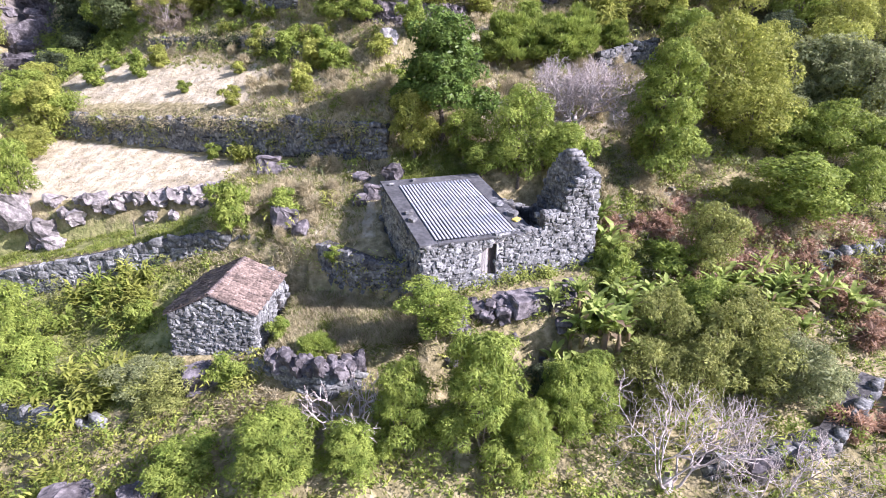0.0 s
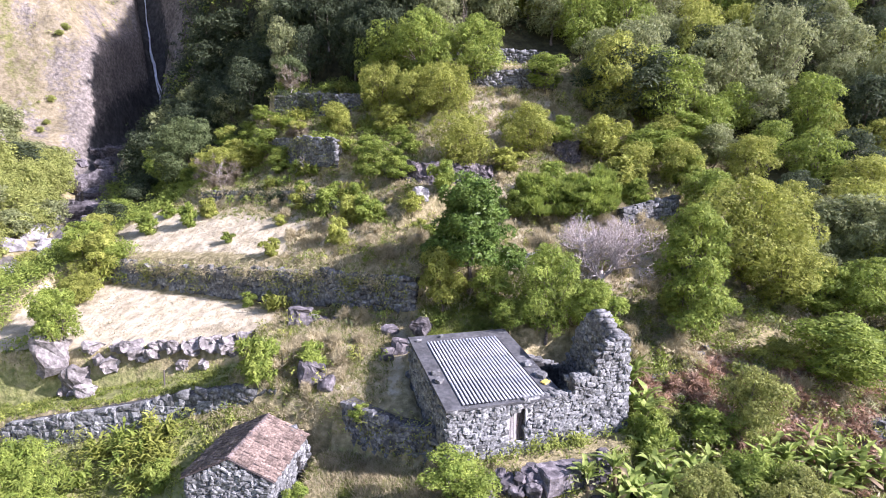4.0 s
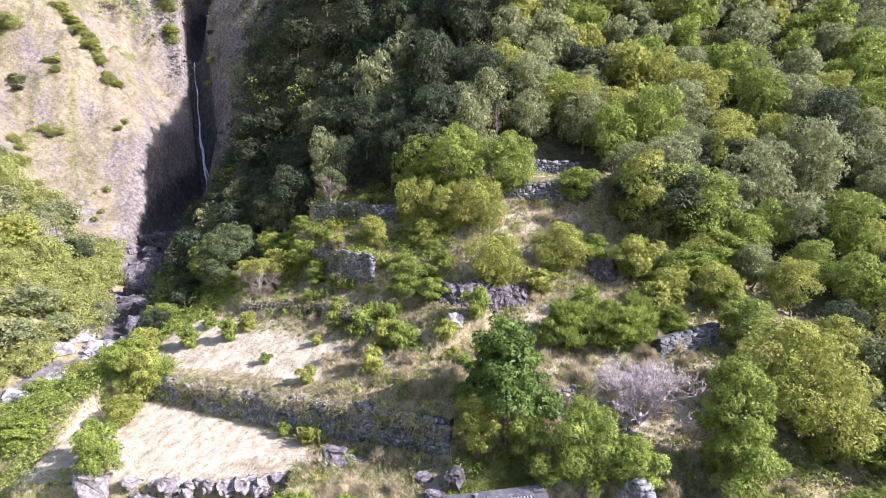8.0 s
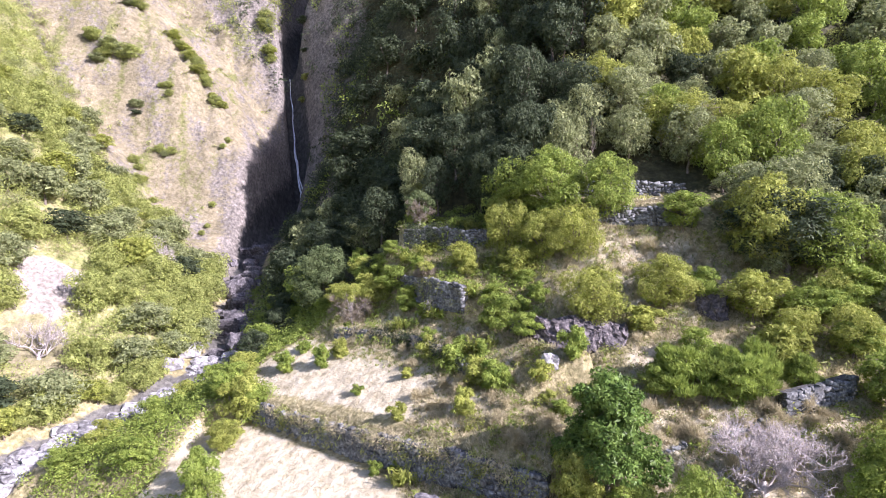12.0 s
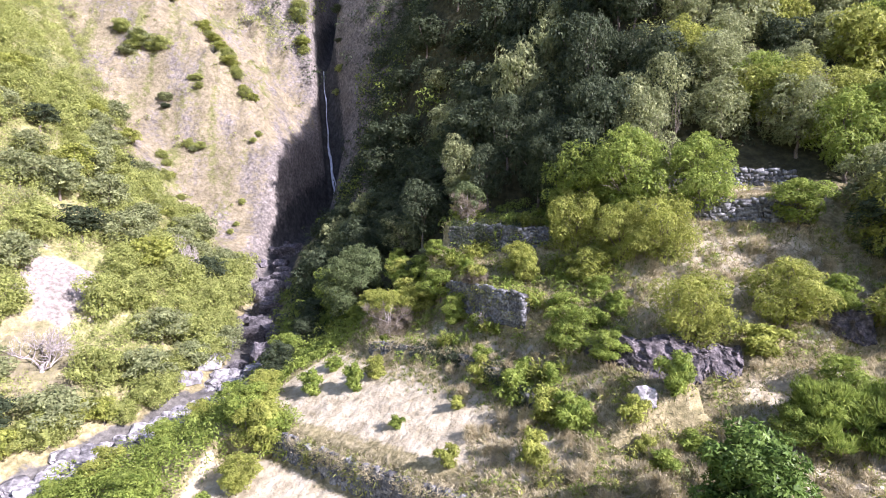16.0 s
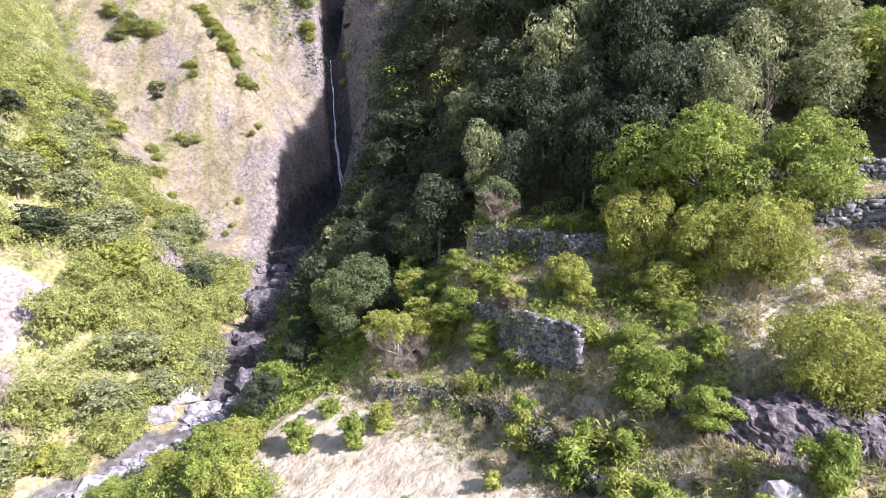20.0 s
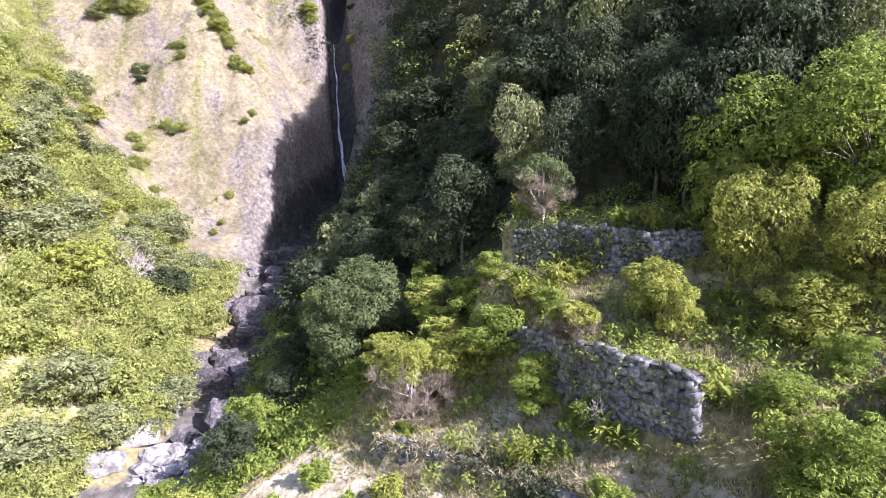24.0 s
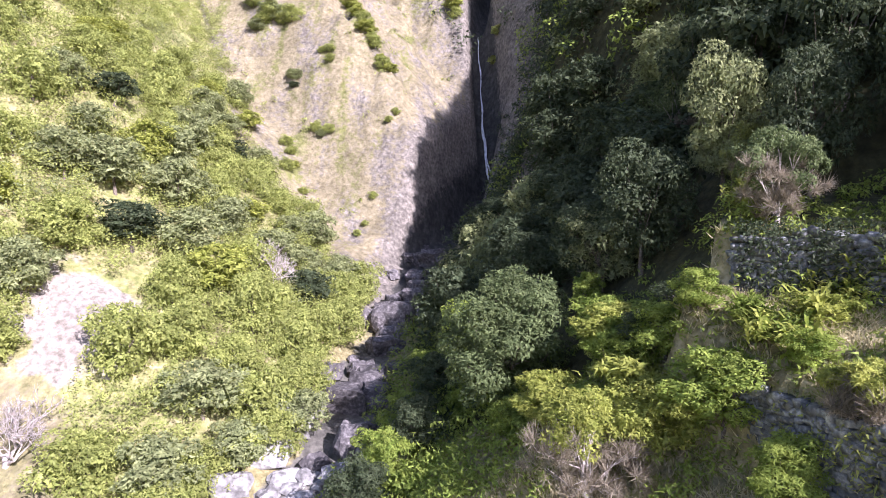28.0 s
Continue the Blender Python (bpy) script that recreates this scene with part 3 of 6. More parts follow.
for k in range(80):
    x = _r.uniform(-0.2, 6.8)
    y = 22.7 + 0.28 * x + _r.gauss(0, 0.7)
    s = _r.choice([0.28, 0.36, 0.45, 0.6])
    boulder(x, y, s * _r.uniform(0.9, 1.4), s, s * _r.uniform(0.8, 1.3), _r.uniform(0, 180), "dark lava stone in a rock pile before the house", group="rock pile",
            z=float(ground(x, y)) + max(0, 0.75 - abs(y - 22.8 - 0.28 * x) * 0.7) * _r.random())
bm = box(bmesh.new(), (2.3, 1.25, 1.0), None, 0.06)
bmesh.ops.subdivide_edges(bm, edges=[e for e in bm.edges if e.calc_length() > 0.5], cuts=7, use_grid_fill=True)
for v in bm.verts:
    v.co += noise.noise_vector(v.co * 2.3) * 0.07 + noise.noise_vector(v.co * 7.0) * 0.025
me = bpy.data.meshes.new("stone_slab")
bm.to_mesh(me)
bm.free()
me.materials.append(M_BOULDER)
ob = new("stone_slab", me)
ob.matrix_world = pose(4.2, 23.9, float(ground(4.2, 23.9)) + 0.5, 4, 5, 28)
tagged(ob, "flat-topped grey stone slab in the rock pile", "slab")
boulder(2.9, 24.1, 1.3, 1.0, 1.1, 65, "dark lava boulder in the rock pile")
for k in range(26):
    u = k / 25
    x = -8.2 + 4.2 * u
    y = float(np.interp(x, [-9.6, -7.6, -5.5, -4.0], [23.0, 22.0, 21.5, 22.0])) + _r.gauss(0, 0.16)
    s = _r.uniform(0.35, 0.7)
    boulder(x, y, s, s * 0.9, s * _r.uniform(0.8, 1.5), _r.uniform(0, 180), "grey boulder on the wall of the court", group="boulders on the court wall", sink=0.4, z=-1.75 + _r.uniform(-0.25, 0.1))
boulder(-12.0, 22.6, 1.5, 1.2, 1.4, 30, "large brown boulder at the foot of the hut")
for row in [(-15.6, 17.2, 1.8, 1.4, 1.6, 30), (-12.6, 17.0, 1.2, 1.2, 1.4, 60), (-20.4, 18.4, 1.3, 1.0, 1.1, 10), (13.2, 18.0, 1.2, 0.9, 1.5, 15), (15.0, 18.6, 0.9, 0.8, 1.0, 40)]:
    boulder(*row, "grey boulder half buried among bushes", group="boulders among bushes")
# bare rock face under the yellow trees
def rock_face(x, y, w, d, h, turn, seed):
    bm = rock_bm(seed, 34, 0.1, 1.0, 0.22)
    for v in bm.verts:
        p = Vector((v.co.x * w, v.co.y * d, v.co.z * h))
        big = noise.noise_vector(p * 0.5 + Vector((seed, 0, 0)))
        crack = abs(noise.noise(Vector((p.x * 1.1 + 0.5 * p.z, p.y * 0.6, p.z * 0.6 + seed)))) - 0.25
        chip = noise.noise_vector(p * 2.4 + Vector((0, seed, 0))) * 0.22 + noise.noise_vector(p * 5.5) * 0.12 + noise.noise_vector(p * 12.0) * 0.05
        q = p + big * 0.6 + chip
        q.y += 0.4 * q.z - 0.5 * crack
        v.co = Vector((q.x / w, q.y / d, q.z / h))
    me = bpy.data.meshes.new("rock_face")
    bm.to_mesh(me)
    bm.free()
    me.materials.append(M_MAUVE)
    ob = new("rock_face", me)
    ob.matrix_world = pose(x, y, float(ground(x, y)) + 0.1 * h, 0, 0, turn) @ Matrix.Diagonal((w, d, h, 1))
    return tagged(ob, "mauve-grey bare rock face on the slope", "rock face", kind="structure")


rock_face(-3.2, 52.7, 5.6, 2.2, 2.9, -3, 5)
rock_face(-6.9, 53.6, 3.2, 2.2, 2.0, 12, 6)
rock_face(0.4, 53.0, 3.0, 2.0, 1.6, -8, 8)
rock_face(9.5, 57.0, 3.0, 2.0, 2.0, -6, 7)
# stream bed
_r = random.Random(5)
bed = []
for k in range(210):
    y = _r.uniform(34, 67)
    s = _r.choice([0.4, 0.55, 0.75, 1.0, 1.35]) * _r.uniform(0.8, 1.2)
    x = float(stream_x(y)) - 0.5 + _r.gauss(0, 1.0)
    turn = _r.uniform(0, 180)
    if s > 1.15:
        boulder(x, y, s * 1.3, s, s * 0.75, turn, "pale rounded boulder in the stream bed", PALE, group="stream boulders", sink=0.3)
    else:
        bed.append((pose(x, y, float(ground(x, y)) + s * 0.15, _r.uniform(-20, 20), 0, turn) @ Matrix.Diagonal((s * 1.3, s, s * 0.75, 1)), PALE[k % 5]))
vs, fs, n = [], [], 0
for m, me in bed:
    vs += [m @ v.co for v in me.vertices]
    fs += [tuple(i + n for i in p.vertices) for p in me.polygons]
    n += len(me.vertices)
me = bpy.data.meshes.new("stream_stones")
me.from_pydata(vs, [], fs)
me.materials.append(M_BEDROCK)
tagged(new("stream_stones", me), "pale jumbled stones of the stream bed", "stones", kind="stuff")
for k in range(44):
    y = _r.uniform(72, 118)
    s = _r.choice([0.7, 0.9, 1.2, 1.6, 2.3]) * _r.uniform(0.8, 1.2)
    x = float(stream_x(y)) + _r.gauss(0, 2.4)
    boulder(x, y, s * 1.4, s * 1.2, s, _r.uniform(0, 180), "dark wet boulder in the shaded gorge", BOULDERS, group="gorge boulders")
for row in [(-65.6, 92.0, 4.4, 3.8, 4.6, 20), (-62.0, 86.0, 3.2, 2.6, 2.6, 60), (-68.0, 96.5, 3.0, 3.0, 3.0, 0)]:
    boulder(*row, "large dark boulder in the shaded gorge", BOULDERS, group="large gorge boulders")
for row in [(-50.2, 69.3, 2.4, 2.2, 3.2, 50), (-47.8, 68.6, 1.6, 1.4, 1.6, 10), (-51.4, 66.6, 1.8, 1.5, 1.5, 80), (-48.6, 71.8, 2.2, 1.8, 1.8, 30)]:
    boulder(*row, "grey boulder on the stream bank", BOULDERS, group="stream bank boulders")
for row in [(-55.4, 67.6, 3.4, 1.8, 2.6, 35), (-54.6, 64.6, 3.0, 1.6, 2.2, 50), (-56.6, 70.6, 2.2, 1.4, 2.0, 20), (-54.2, 61.2, 2.8, 1.5, 1.6, 65)]:
    boulder(*row, "pale eroded rock of the cut stream bank", PALE, group="cut bank rocks")

# ---- stone house with a corrugated roof and a ruined gable ----
M_SLAB = mat("weathered_dark_concrete", [(0.05, 0.053, 0.056), (0.08, 0.084, 0.085), (0.115, 0.118, 0.118)], 0.25, 1.4, 0.9, 0.25, 0)
M_SHEET = mat("pale_fibre_cement_sheet", [(0.42, 0.44, 0.47), (0.6, 0.62, 0.65), (0.72, 0.74, 0.76)], 0.3, 1.6, 0.7, 0.1, 0.05, mottle=0.15)
M_PLASTER = mat("old_lime_mortar", [(0.3, 0.29, 0.28), (0.42, 0.41, 0.39), (0.55, 0.53, 0.5)], 0.2, 0.9, 0.95, 0.4, 0.1)
M_PLANK = mat("grey_weathered_plank", [(0.17, 0.16, 0.15), (0.28, 0.27, 0.255), (0.38, 0.37, 0.35)], 0.05, 0.6, 0.85, 0.3, 0.2, streak=(6, 6, 0.6))
M_PLANK_DARK = mat("dark_brown_plank", [(0.05, 0.042, 0.038), (0.09, 0.075, 0.068), (0.13, 0.11, 0.1)], 0.05, 0.6, 0.85, 0.3, 0.2, streak=(6, 6, 0.6))
M_YELLOW = mat("faded_yellow_plastic", [(0.5, 0.38, 0.08), (0.62, 0.48, 0.12)], 0.2, 0.5, 0.5, 0.05, 0)
M_IRON = mat("rusty_iron", [(0.07, 0.04, 0.03), (0.14, 0.08, 0.05)], 0.03, 0.2, 0.7, 0.2, 0)

house = thing("stone_house", -1.1, 25.45, 0.0, "grey lava-stone house with a corrugated roof and a roofless ruined end", "house", turn=19.72)


def profile(knots):
    return lambda u: float(np.interp(u, [k[0] for k in knots], [k[1] for k in knots]))


def stone_wall(parent, a, b, thick, knots, foot, size, seed, material, holes=(), both=True, label="", limit=300):
    """A free-standing wall from a to b (outer face on the right of a -> b) with a ragged crown given along its length."""
    a, b = Vector((*a, 0)), Vector((*b, 0))
    run = (b - a).length
    d = (b - a).normalized()
    nrm = Vector((d.y, -d.x, 0))
    top = profile(knots)
    cuts = sorted({0.0, run, *[k[0] for k in knots if 0 < k[0] < run], *[h[0] for h in holes], *[h[1] for h in holes]})
    bm = bmesh.new()
    for u0, u1 in zip(cuts, cuts[1:]):
        if u1 - u0 < 0.02:
            continue
        spans = [(foot - 0.4, None)]
        for h0, h1, zb, zt in holes:
            if h0 <= (u0 + u1) / 2 <= h1:
                spans = [(foot - 0.4, zb), (zt, None)]
        for zl, zh in spans:
            q = [(u0, 0.03), (u1, 0.03), (u1, -thick + 0.02), (u0, -thick + 0.02)]
            lo, hi = [], []
            for u, off in q:
                p = a + d * u + nrm * off
                lo.append(bm.verts.new((p.x, p.y, zl)))
                hi.append(bm.verts.new((p.x, p.y, (zh if zh is not None else top(u) - 0.08))))
            bm.faces.new(lo[::-1])
            bm.faces.new(hi)
            for i in range(4):
                bm.faces.new((lo[i], lo[(i + 1) % 4], hi[(i + 1) % 4], hi[i]))
    bmesh.ops.remove_doubles(bm, verts=bm.verts[:], dist=0.01)
    wall = part("wall", bm, M_JOINT, parent, label)
    k = lambda s: top(s * run)
    f = lambda s: foot
    places = course((a.x, a.y), (b.x, b.y), 0.3, size, f, k, seed, 0.08, holes)
    if both:
        far_a, far_b = b - nrm * thick, a - nrm * thick
        flip = [(run - h[1], run - h[0], h[2], h[3]) for h in holes]
        places += course((far_a.x, far_a.y), (far_b.x, far_b.y), 0.3, size, f, lambda s: top((1 - s) * run), seed + 1, 0.08, flip)
    # cap stones along the crown
    r = random.Random(seed + 2)
    u = 0.0
    while u < run:
        w = size * r.uniform(0.8, 1.6)
        p = a + d * min(u + w / 2, run - 0.05) - nrm * thick / 2
        places.append(pose(p.x, p.y, top(min(u + w / 2, run)) - 0.04, r.uniform(-8, 8), r.uniform(-8, 8), math.degrees(math.atan2(d.y, d.x)) + r.uniform(-8, 8))
                      @ Matrix.Diagonal((w, thick * r.uniform(0.8, 1.0), 0.26, 1)))
        u += w * 0.95
    lay_stones(wall, places, material, limit)
    return wall


DOOR = (3.25, 4.12, 0.6, 2.36)
stone_wall(house, (0, 0), (6.15, 0), 0.55, [(0, 2.72), (6.15, 2.92)], -0.1, 0.24, 201, M_STONE_LIT, [DOOR], False, "sunlit front wall of irregular pale stones")
stone_wall(house, (6.15, 0), (10.15, 0), 0.6, [(0, 2.95), (0.4, 2.8), (0.72, 2.85), (0.76, 3.75), (1.95, 3.72), (2.0, 4.6), (2.9, 5.4), (3.5, 5.6), (4, 5.45)], 0.0, 0.25, 211,
           M_STONE_LIT, (), True, "ruined front wall with a ragged stepped top")
# the darker stone paints in the shade on the inner face of this gable
stone_wall(house, (10.15, 0), (10.15, 6.4), 0.62, [(0, 5.4), (1.2, 5.9), (2.1, 6.5), (2.7, 6.4), (3.6, 5.6), (4.2, 4.9), (4.9, 3.4), (5.6, 2.4), (6.4, 1.6)], 0.0, 0.3, 221,
           M_STONE_DARK, (), True, "ruined gable wall rising to a ragged peak")
stone_wall(house, (0, 7.7), (0, 0), 0.55, [(0, 4.0), (7.7, 2.72)], -0.1, 0.3, 231, M_STONE, (), False, "shaded side wall of dark stones")
stone_wall(house, (6.15, 0.4), (6.15, 7.7), 0.5, [(0, 2.9), (7.7, 4.0)], 0.2, 0.4, 241, M_STONE_DARK, (), False)
stone_wall(house, (6.15, 7.7), (0, 7.7), 0.5, [(0, 4.0), (6.15, 4.0)], 0.6, 0.4, 251, M_STONE_DARK, (), False)
stone_wall(house, (10.1, 6.3), (6.3, 7.7), 0.5, [(0, 1.7), (4, 3.0)], 0.2, 0.42, 261, M_STONE_DARK, (), False)

# mortared door surround, lintel and planked door
for nm, u, z, sx, sz in (("door_jamb", 3.05, 1.45, 0.38, 1.9), ("door_jamb", 4.34, 1.45, 0.42, 1.9), ("lintel", 3.68, 2.5, 1.75, 0.26), ("threshold", 3.68, 0.5, 1.2, 0.22)):
    bm = box(bmesh.new(), (sx, 0.34, sz), pose(u, 0.1, z), 0.04)
    bmesh.ops.subdivide_edges(bm, edges=[e for e in bm.edges if e.calc_length() > 0.5], cuts=5)
    for v in bm.verts:
        v.co += noise.noise_vector(v.co * 3.1) * 0.035
    part(nm, bm, M_PLASTER, house, "pale mortared stone")
door = under(new("door"), house)
tagged(door, "weathered grey plank door with the shade of the jamb in its right-hand planks")
# right-hand planks in dark brown paint in the recess shade of the jamb
for k in range(5):
    w = 0.87 / 5
    bm = box(bmesh.new(), (w - 0.012, 0.05, 1.74), pose(3.25 + w * (k + 0.5), 0.2 + (0.02 if k > 2 else 0), 1.48), 0.006)
    part("plank", bm, M_PLANK if k < 3 else M_PLANK_DARK, door)
for z in (0.95, 2.0):
    part("ledge", box(bmesh.new(), (0.84, 0.03, 0.09), pose(3.68, 0.245, z), 0.006), M_PLANK_DARK, door)
part("latch", box(bmesh.new(), (0.1, 0.03, 0.04), pose(3.8, 0.165, 1.45), 0.005), M_IRON, door)

# roof slab and corrugated sheets
TILT = math.degrees(math.atan2(1.28, 7.7))
roof_m = pose(0, 0, 2.80, TILT, 0, 0)
RIM = [(3.1, 7.5, 6.5, 1.1), (0.35, 3.4, 1.0, 7.1), (5.85, 3.4, 1.0, 7.1), (3.1, -0.03, 4.5, 0.24)]
bm = bmesh.new()
for cx, cy, sx, sy in RIM:
    box(bm, (sx - 0.006, sy - 0.006, 0.16), roof_m @ pose(cx, cy, 0.0), 0.02)
part("roof_rim", bm, M_SLAB, house, "dark weathered concrete rim of the roof")
part("roof_boarding", box(bmesh.new(), (4.6, 6.9, 0.08), roof_m @ pose(3.1, 3.5, -0.05)), M_PLANK_DARK, house)
# near-black channels: grime, with shade painted in to strengthen the stripes
M_TROUGH = mat("grime_and_shade_in_roof_channels", [(0.03, 0.03, 0.032), (0.06, 0.06, 0.062), (0.1, 0.1, 0.1)], 0.2, 1.0, 0.9, 0.1, 0)
WAVES, LONG = 22, 6.95
for row in range(3):
    n = WAVES * 8
    us = np.linspace(0.82, 5.38, n + 1)
    ph = (us - us[0]) / (us[-1] - us[0]) * WAVES * 2 * np.pi
    zs = 0.1 + 0.065 * np.sin(ph)
    v0, v1 = 0.05 + row * LONG / 3 - (0.12 if row else 0), 0.05 + (row + 1) * LONG / 3
    rows = [np.stack([us, np.full(n + 1, v), zs + 0.012 * (1 - k) + t], -1) for t in (0.0, 0.008) for k, v in enumerate((v0, v1))]
    vs = np.concatenate(rows)
    i = np.arange(n)
    m = n + 1
    up = np.stack([2 * m + i, 2 * m + i + 1, 3 * m + i + 1, 3 * m + i], -1)
    dn = np.stack([i, m + i, m + i + 1, i + 1], -1)
    e0 = np.stack([i, i + 1, 2 * m + i + 1, 2 * m + i], -1)
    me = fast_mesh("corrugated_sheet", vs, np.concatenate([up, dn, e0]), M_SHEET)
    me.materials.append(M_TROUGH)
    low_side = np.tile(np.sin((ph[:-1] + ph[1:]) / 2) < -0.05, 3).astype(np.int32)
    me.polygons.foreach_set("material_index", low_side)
    ob = under(new("corrugated_sheet", me), house)
    ob.matrix_basis = roof_m @ pose(0, 0, 0.01)
house_m = pose(-1.1, 25.45, 0.0, 0, 0, 19.72)
_kinds = stone_set(M_STONE_DARK)
for k, (u, v, s) in enumerate([(0.35, 3.35, 0.42), (0.3, 2.5, 0.45), (5.75, 3.2, 0.48), (5.95, 1.9, 0.55), (0.4, 7.3, 0.3), (1.9, 7.6, 0.3)]):
    ob = new("stone_weight", _kinds[k % 9])
    ob.matrix_world = house_m @ roof_m @ pose(u, v, 0.08 + s * 0.22, 0, 0, 40 * k) @ Matrix.Diagonal((s, s * 0.8, s * 0.5, 1))
    tagged(ob, "loose stone weighing down the roof of the house", "stone", "stones on the roof")
bm = box(bmesh.new(), (0.5, 0.36, 0.1), None, 0.03)
me = bpy.data.meshes.new("plastic_scrap")
bm.to_mesh(me)
bm.free()
me.materials.append(M_YELLOW)
ob = new("plastic_scrap", me)
ob.matrix_world = house_m @ roof_m @ pose(5.9, 1.25, 0.135, 0, 0, 25)
tagged(ob, "faded yellow plastic scrap lying on the roof rim", "scrap")

# ---- small stone hut with a tiled roof ----
M_TILE = mat("old_clay_roof_tile", [(0.07, 0.055, 0.045), (0.15, 0.115, 0.092), (0.26, 0.212, 0.175)], 0.1, 0.8, 0.92, 0.3, 0.3)
M_TILE_OLD = mat("greyed_clay_roof_tile", [(0.08, 0.066, 0.058), (0.15, 0.124, 0.11), (0.25, 0.21, 0.19)], 0.12, 0.8, 0.95, 0.4, 0.35)
hut = thing("stone_hut", -14.0, 24.6, -2.9, "small dry-stone hut with a weathered clay tile roof", "hut", turn=-2.0)
HW, HD, HE, HR = 4.35, 4.75, 2.3, 3.4
stone_wall(hut, (0, 0), (HW, 0), 0.5, [(0, HE), (HW * 0.52, HR - 0.1), (HW, HE)], -0.2, 0.21, 301, M_STONE, (), False, "gable wall of rough grey stones")
stone_wall(hut, (HW, 0), (HW, HD), 0.5, [(0, HE), (HD, HE)], -0.2, 0.23, 311, M_STONE_LIT, [(3.2, 3.95, 0.0, 1.75)], False, "sunlit side wall with a dark doorway")
stone_wall(hut, (HW, HD), (0, HD), 0.5, [(0, HE), (HW * 0.48, HR - 0.1), (HW, HE)], -0.2, 0.38, 321, M_STONE_DARK, (), False)
stone_wall(hut, (0, HD), (0, 0), 0.5, [(0, HE), (HD, HE)], -0.2, 0.38, 331, M_STONE_DARK, (), False)
part("door", box(bmesh.new(), (0.05, 0.74, 1.7), pose(HW - 0.35, 3.57, 0.85), 0.01), M_PLANK_DARK, hut, "dark low plank door")
part("lintel", box(bmesh.new(), (0.5, 1.2, 0.2), pose(HW - 0.16, 3.57, 1.87), 0.04), M_STONE_LIT, hut)


def half_tile(length=0.46, w0=0.092, w1=0.07):
    vs, n = [], 5
    for t, out in ((0, 0.0), (0, 0.014)):
        for y, w in ((0, w0), (length, w1)):
            for i in range(n + 1):
                a = math.pi * i / n
                vs.append(((w + out) * math.cos(a), y, (w + out) * 0.8 * math.sin(a)))
    m = n + 1
    f = []
    for i in range(n):
        f += [(2 * m + i, 2 * m + i + 1, 3 * m + i + 1, 3 * m + i), (i, m + i, m + i + 1, i + 1), (i, i + 1, 2 * m + i + 1, 2 * m + i)]
    return np.array(vs), np.array(f)


_tv, _tf = half_tile()
TILE_NEW, TILE_OLD = fast_mesh("tile", _tv, _tf, M_TILE), fast_mesh("tile", _tv, _tf, M_TILE_OLD)
ridge_x = HW * 0.52
_r = random.Random(9)
for side, mesh, x_eave in ((1, TILE_NEW, HW + 0.22), (-1, TILE_OLD, -0.22)):
    run = abs(x_eave - ridge_x)
    fall = math.degrees(math.atan2(HR - HE + 0.05, abs(run)))
    slope_len = math.hypot(run, HR - HE)
    plane = under(new("roof_slope"), hut)
    base = pose(x_eave, 0, HE + 0.02, 0, 0, 90 * side) @ pose(0, 0, 0, fall, 0, 0)
    bm = box(bmesh.new(), (HD + 0.3, slope_len, 0.06), pose(side * HD / 2, slope_len / 2, -0.02))
    plane.matrix_basis = base
    # dark brown boarding stands in for shade between the tile columns
    part("roof_boarding", bm, M_PLANK_DARK, plane)
    cols = 21
    for c in range(cols):
        for k in range(7):
            ob = under(new("tile", mesh), plane)
            ob.matrix_basis = pose(side * (-0.1 + (HD + 0.2) * (c + 0.5) / cols) + _r.uniform(-0.03, 0.03), k * slope_len / 7 - 0.03 + _r.uniform(-0.07, 0.07), 0.03 + 0.012 * (6 - k) * 0.3 + _r.uniform(-0.012, 0.02),
                                   -3 + _r.uniform(-2, 2), 0, _r.uniform(-4, 4))
for k in range(13):
    ob = under(new("ridge_tile", TILE_OLD), hut)
    ob.matrix_basis = pose(ridge_x + _r.uniform(-0.02, 0.02), -0.1 + k * (HD + 0.1) / 13, HR + 0.04, 2, 0, _r.uniform(-3, 3)) @ Matrix.Diagonal((1.35, 1, 1.2, 1))

# ---- plants ----
L_BRIGHT = leaf_mat("bright_green_leaf", (0.095, 0.155, 0.026), (0.35, 0.42, 0.09), 0.22)
L_YELLOW = leaf_mat("yellow_green_leaf", (0.16, 0.2, 0.035), (0.43, 0.45, 0.11), 0.22)
# dark green with the bluish shade of the forest mixed into the colour
L_DARK = leaf_mat("dark_green_shade_toned_leaf", (0.034, 0.052, 0.026), (0.108, 0.135, 0.07), 0.3)
L_SLOPE = leaf_mat("slope_scrub_leaf", (0.16, 0.2, 0.05), (0.42, 0.45, 0.14), 0.12)
L_GLOSS = leaf_mat("glossy_dark_leaf", (0.05, 0.1, 0.02), (0.155, 0.23, 0.05), 0.3, 0.4, 0.3)
L_GREY = leaf_mat("grey_green_leaf", (0.14, 0.17, 0.075), (0.34, 0.37, 0.17))
L_ROUND = leaf_mat("soft_green_leaf", (0.065, 0.095, 0.036), (0.18, 0.225, 0.095))
L_OLIVE = leaf_mat("olive_brown_leaf", (0.13, 0.16, 0.042), (0.37, 0.39, 0.12))
L_PINK = leaf_mat("pinkish_dry_twig", (0.2, 0.17, 0.125), (0.38, 0.335, 0.25))
L_RUST = leaf_mat("dry_bracken", (0.24, 0.145, 0.09), (0.48, 0.335, 0.225))
L_BANANA = leaf_mat("banana_leaf", (0.17, 0.25, 0.05), (0.46, 0.54, 0.17), 0.25, 0.4, 0.45)
L_DEAD = leaf_mat("withered_leaf", (0.2, 0.15, 0.09), (0.36, 0.29, 0.18))
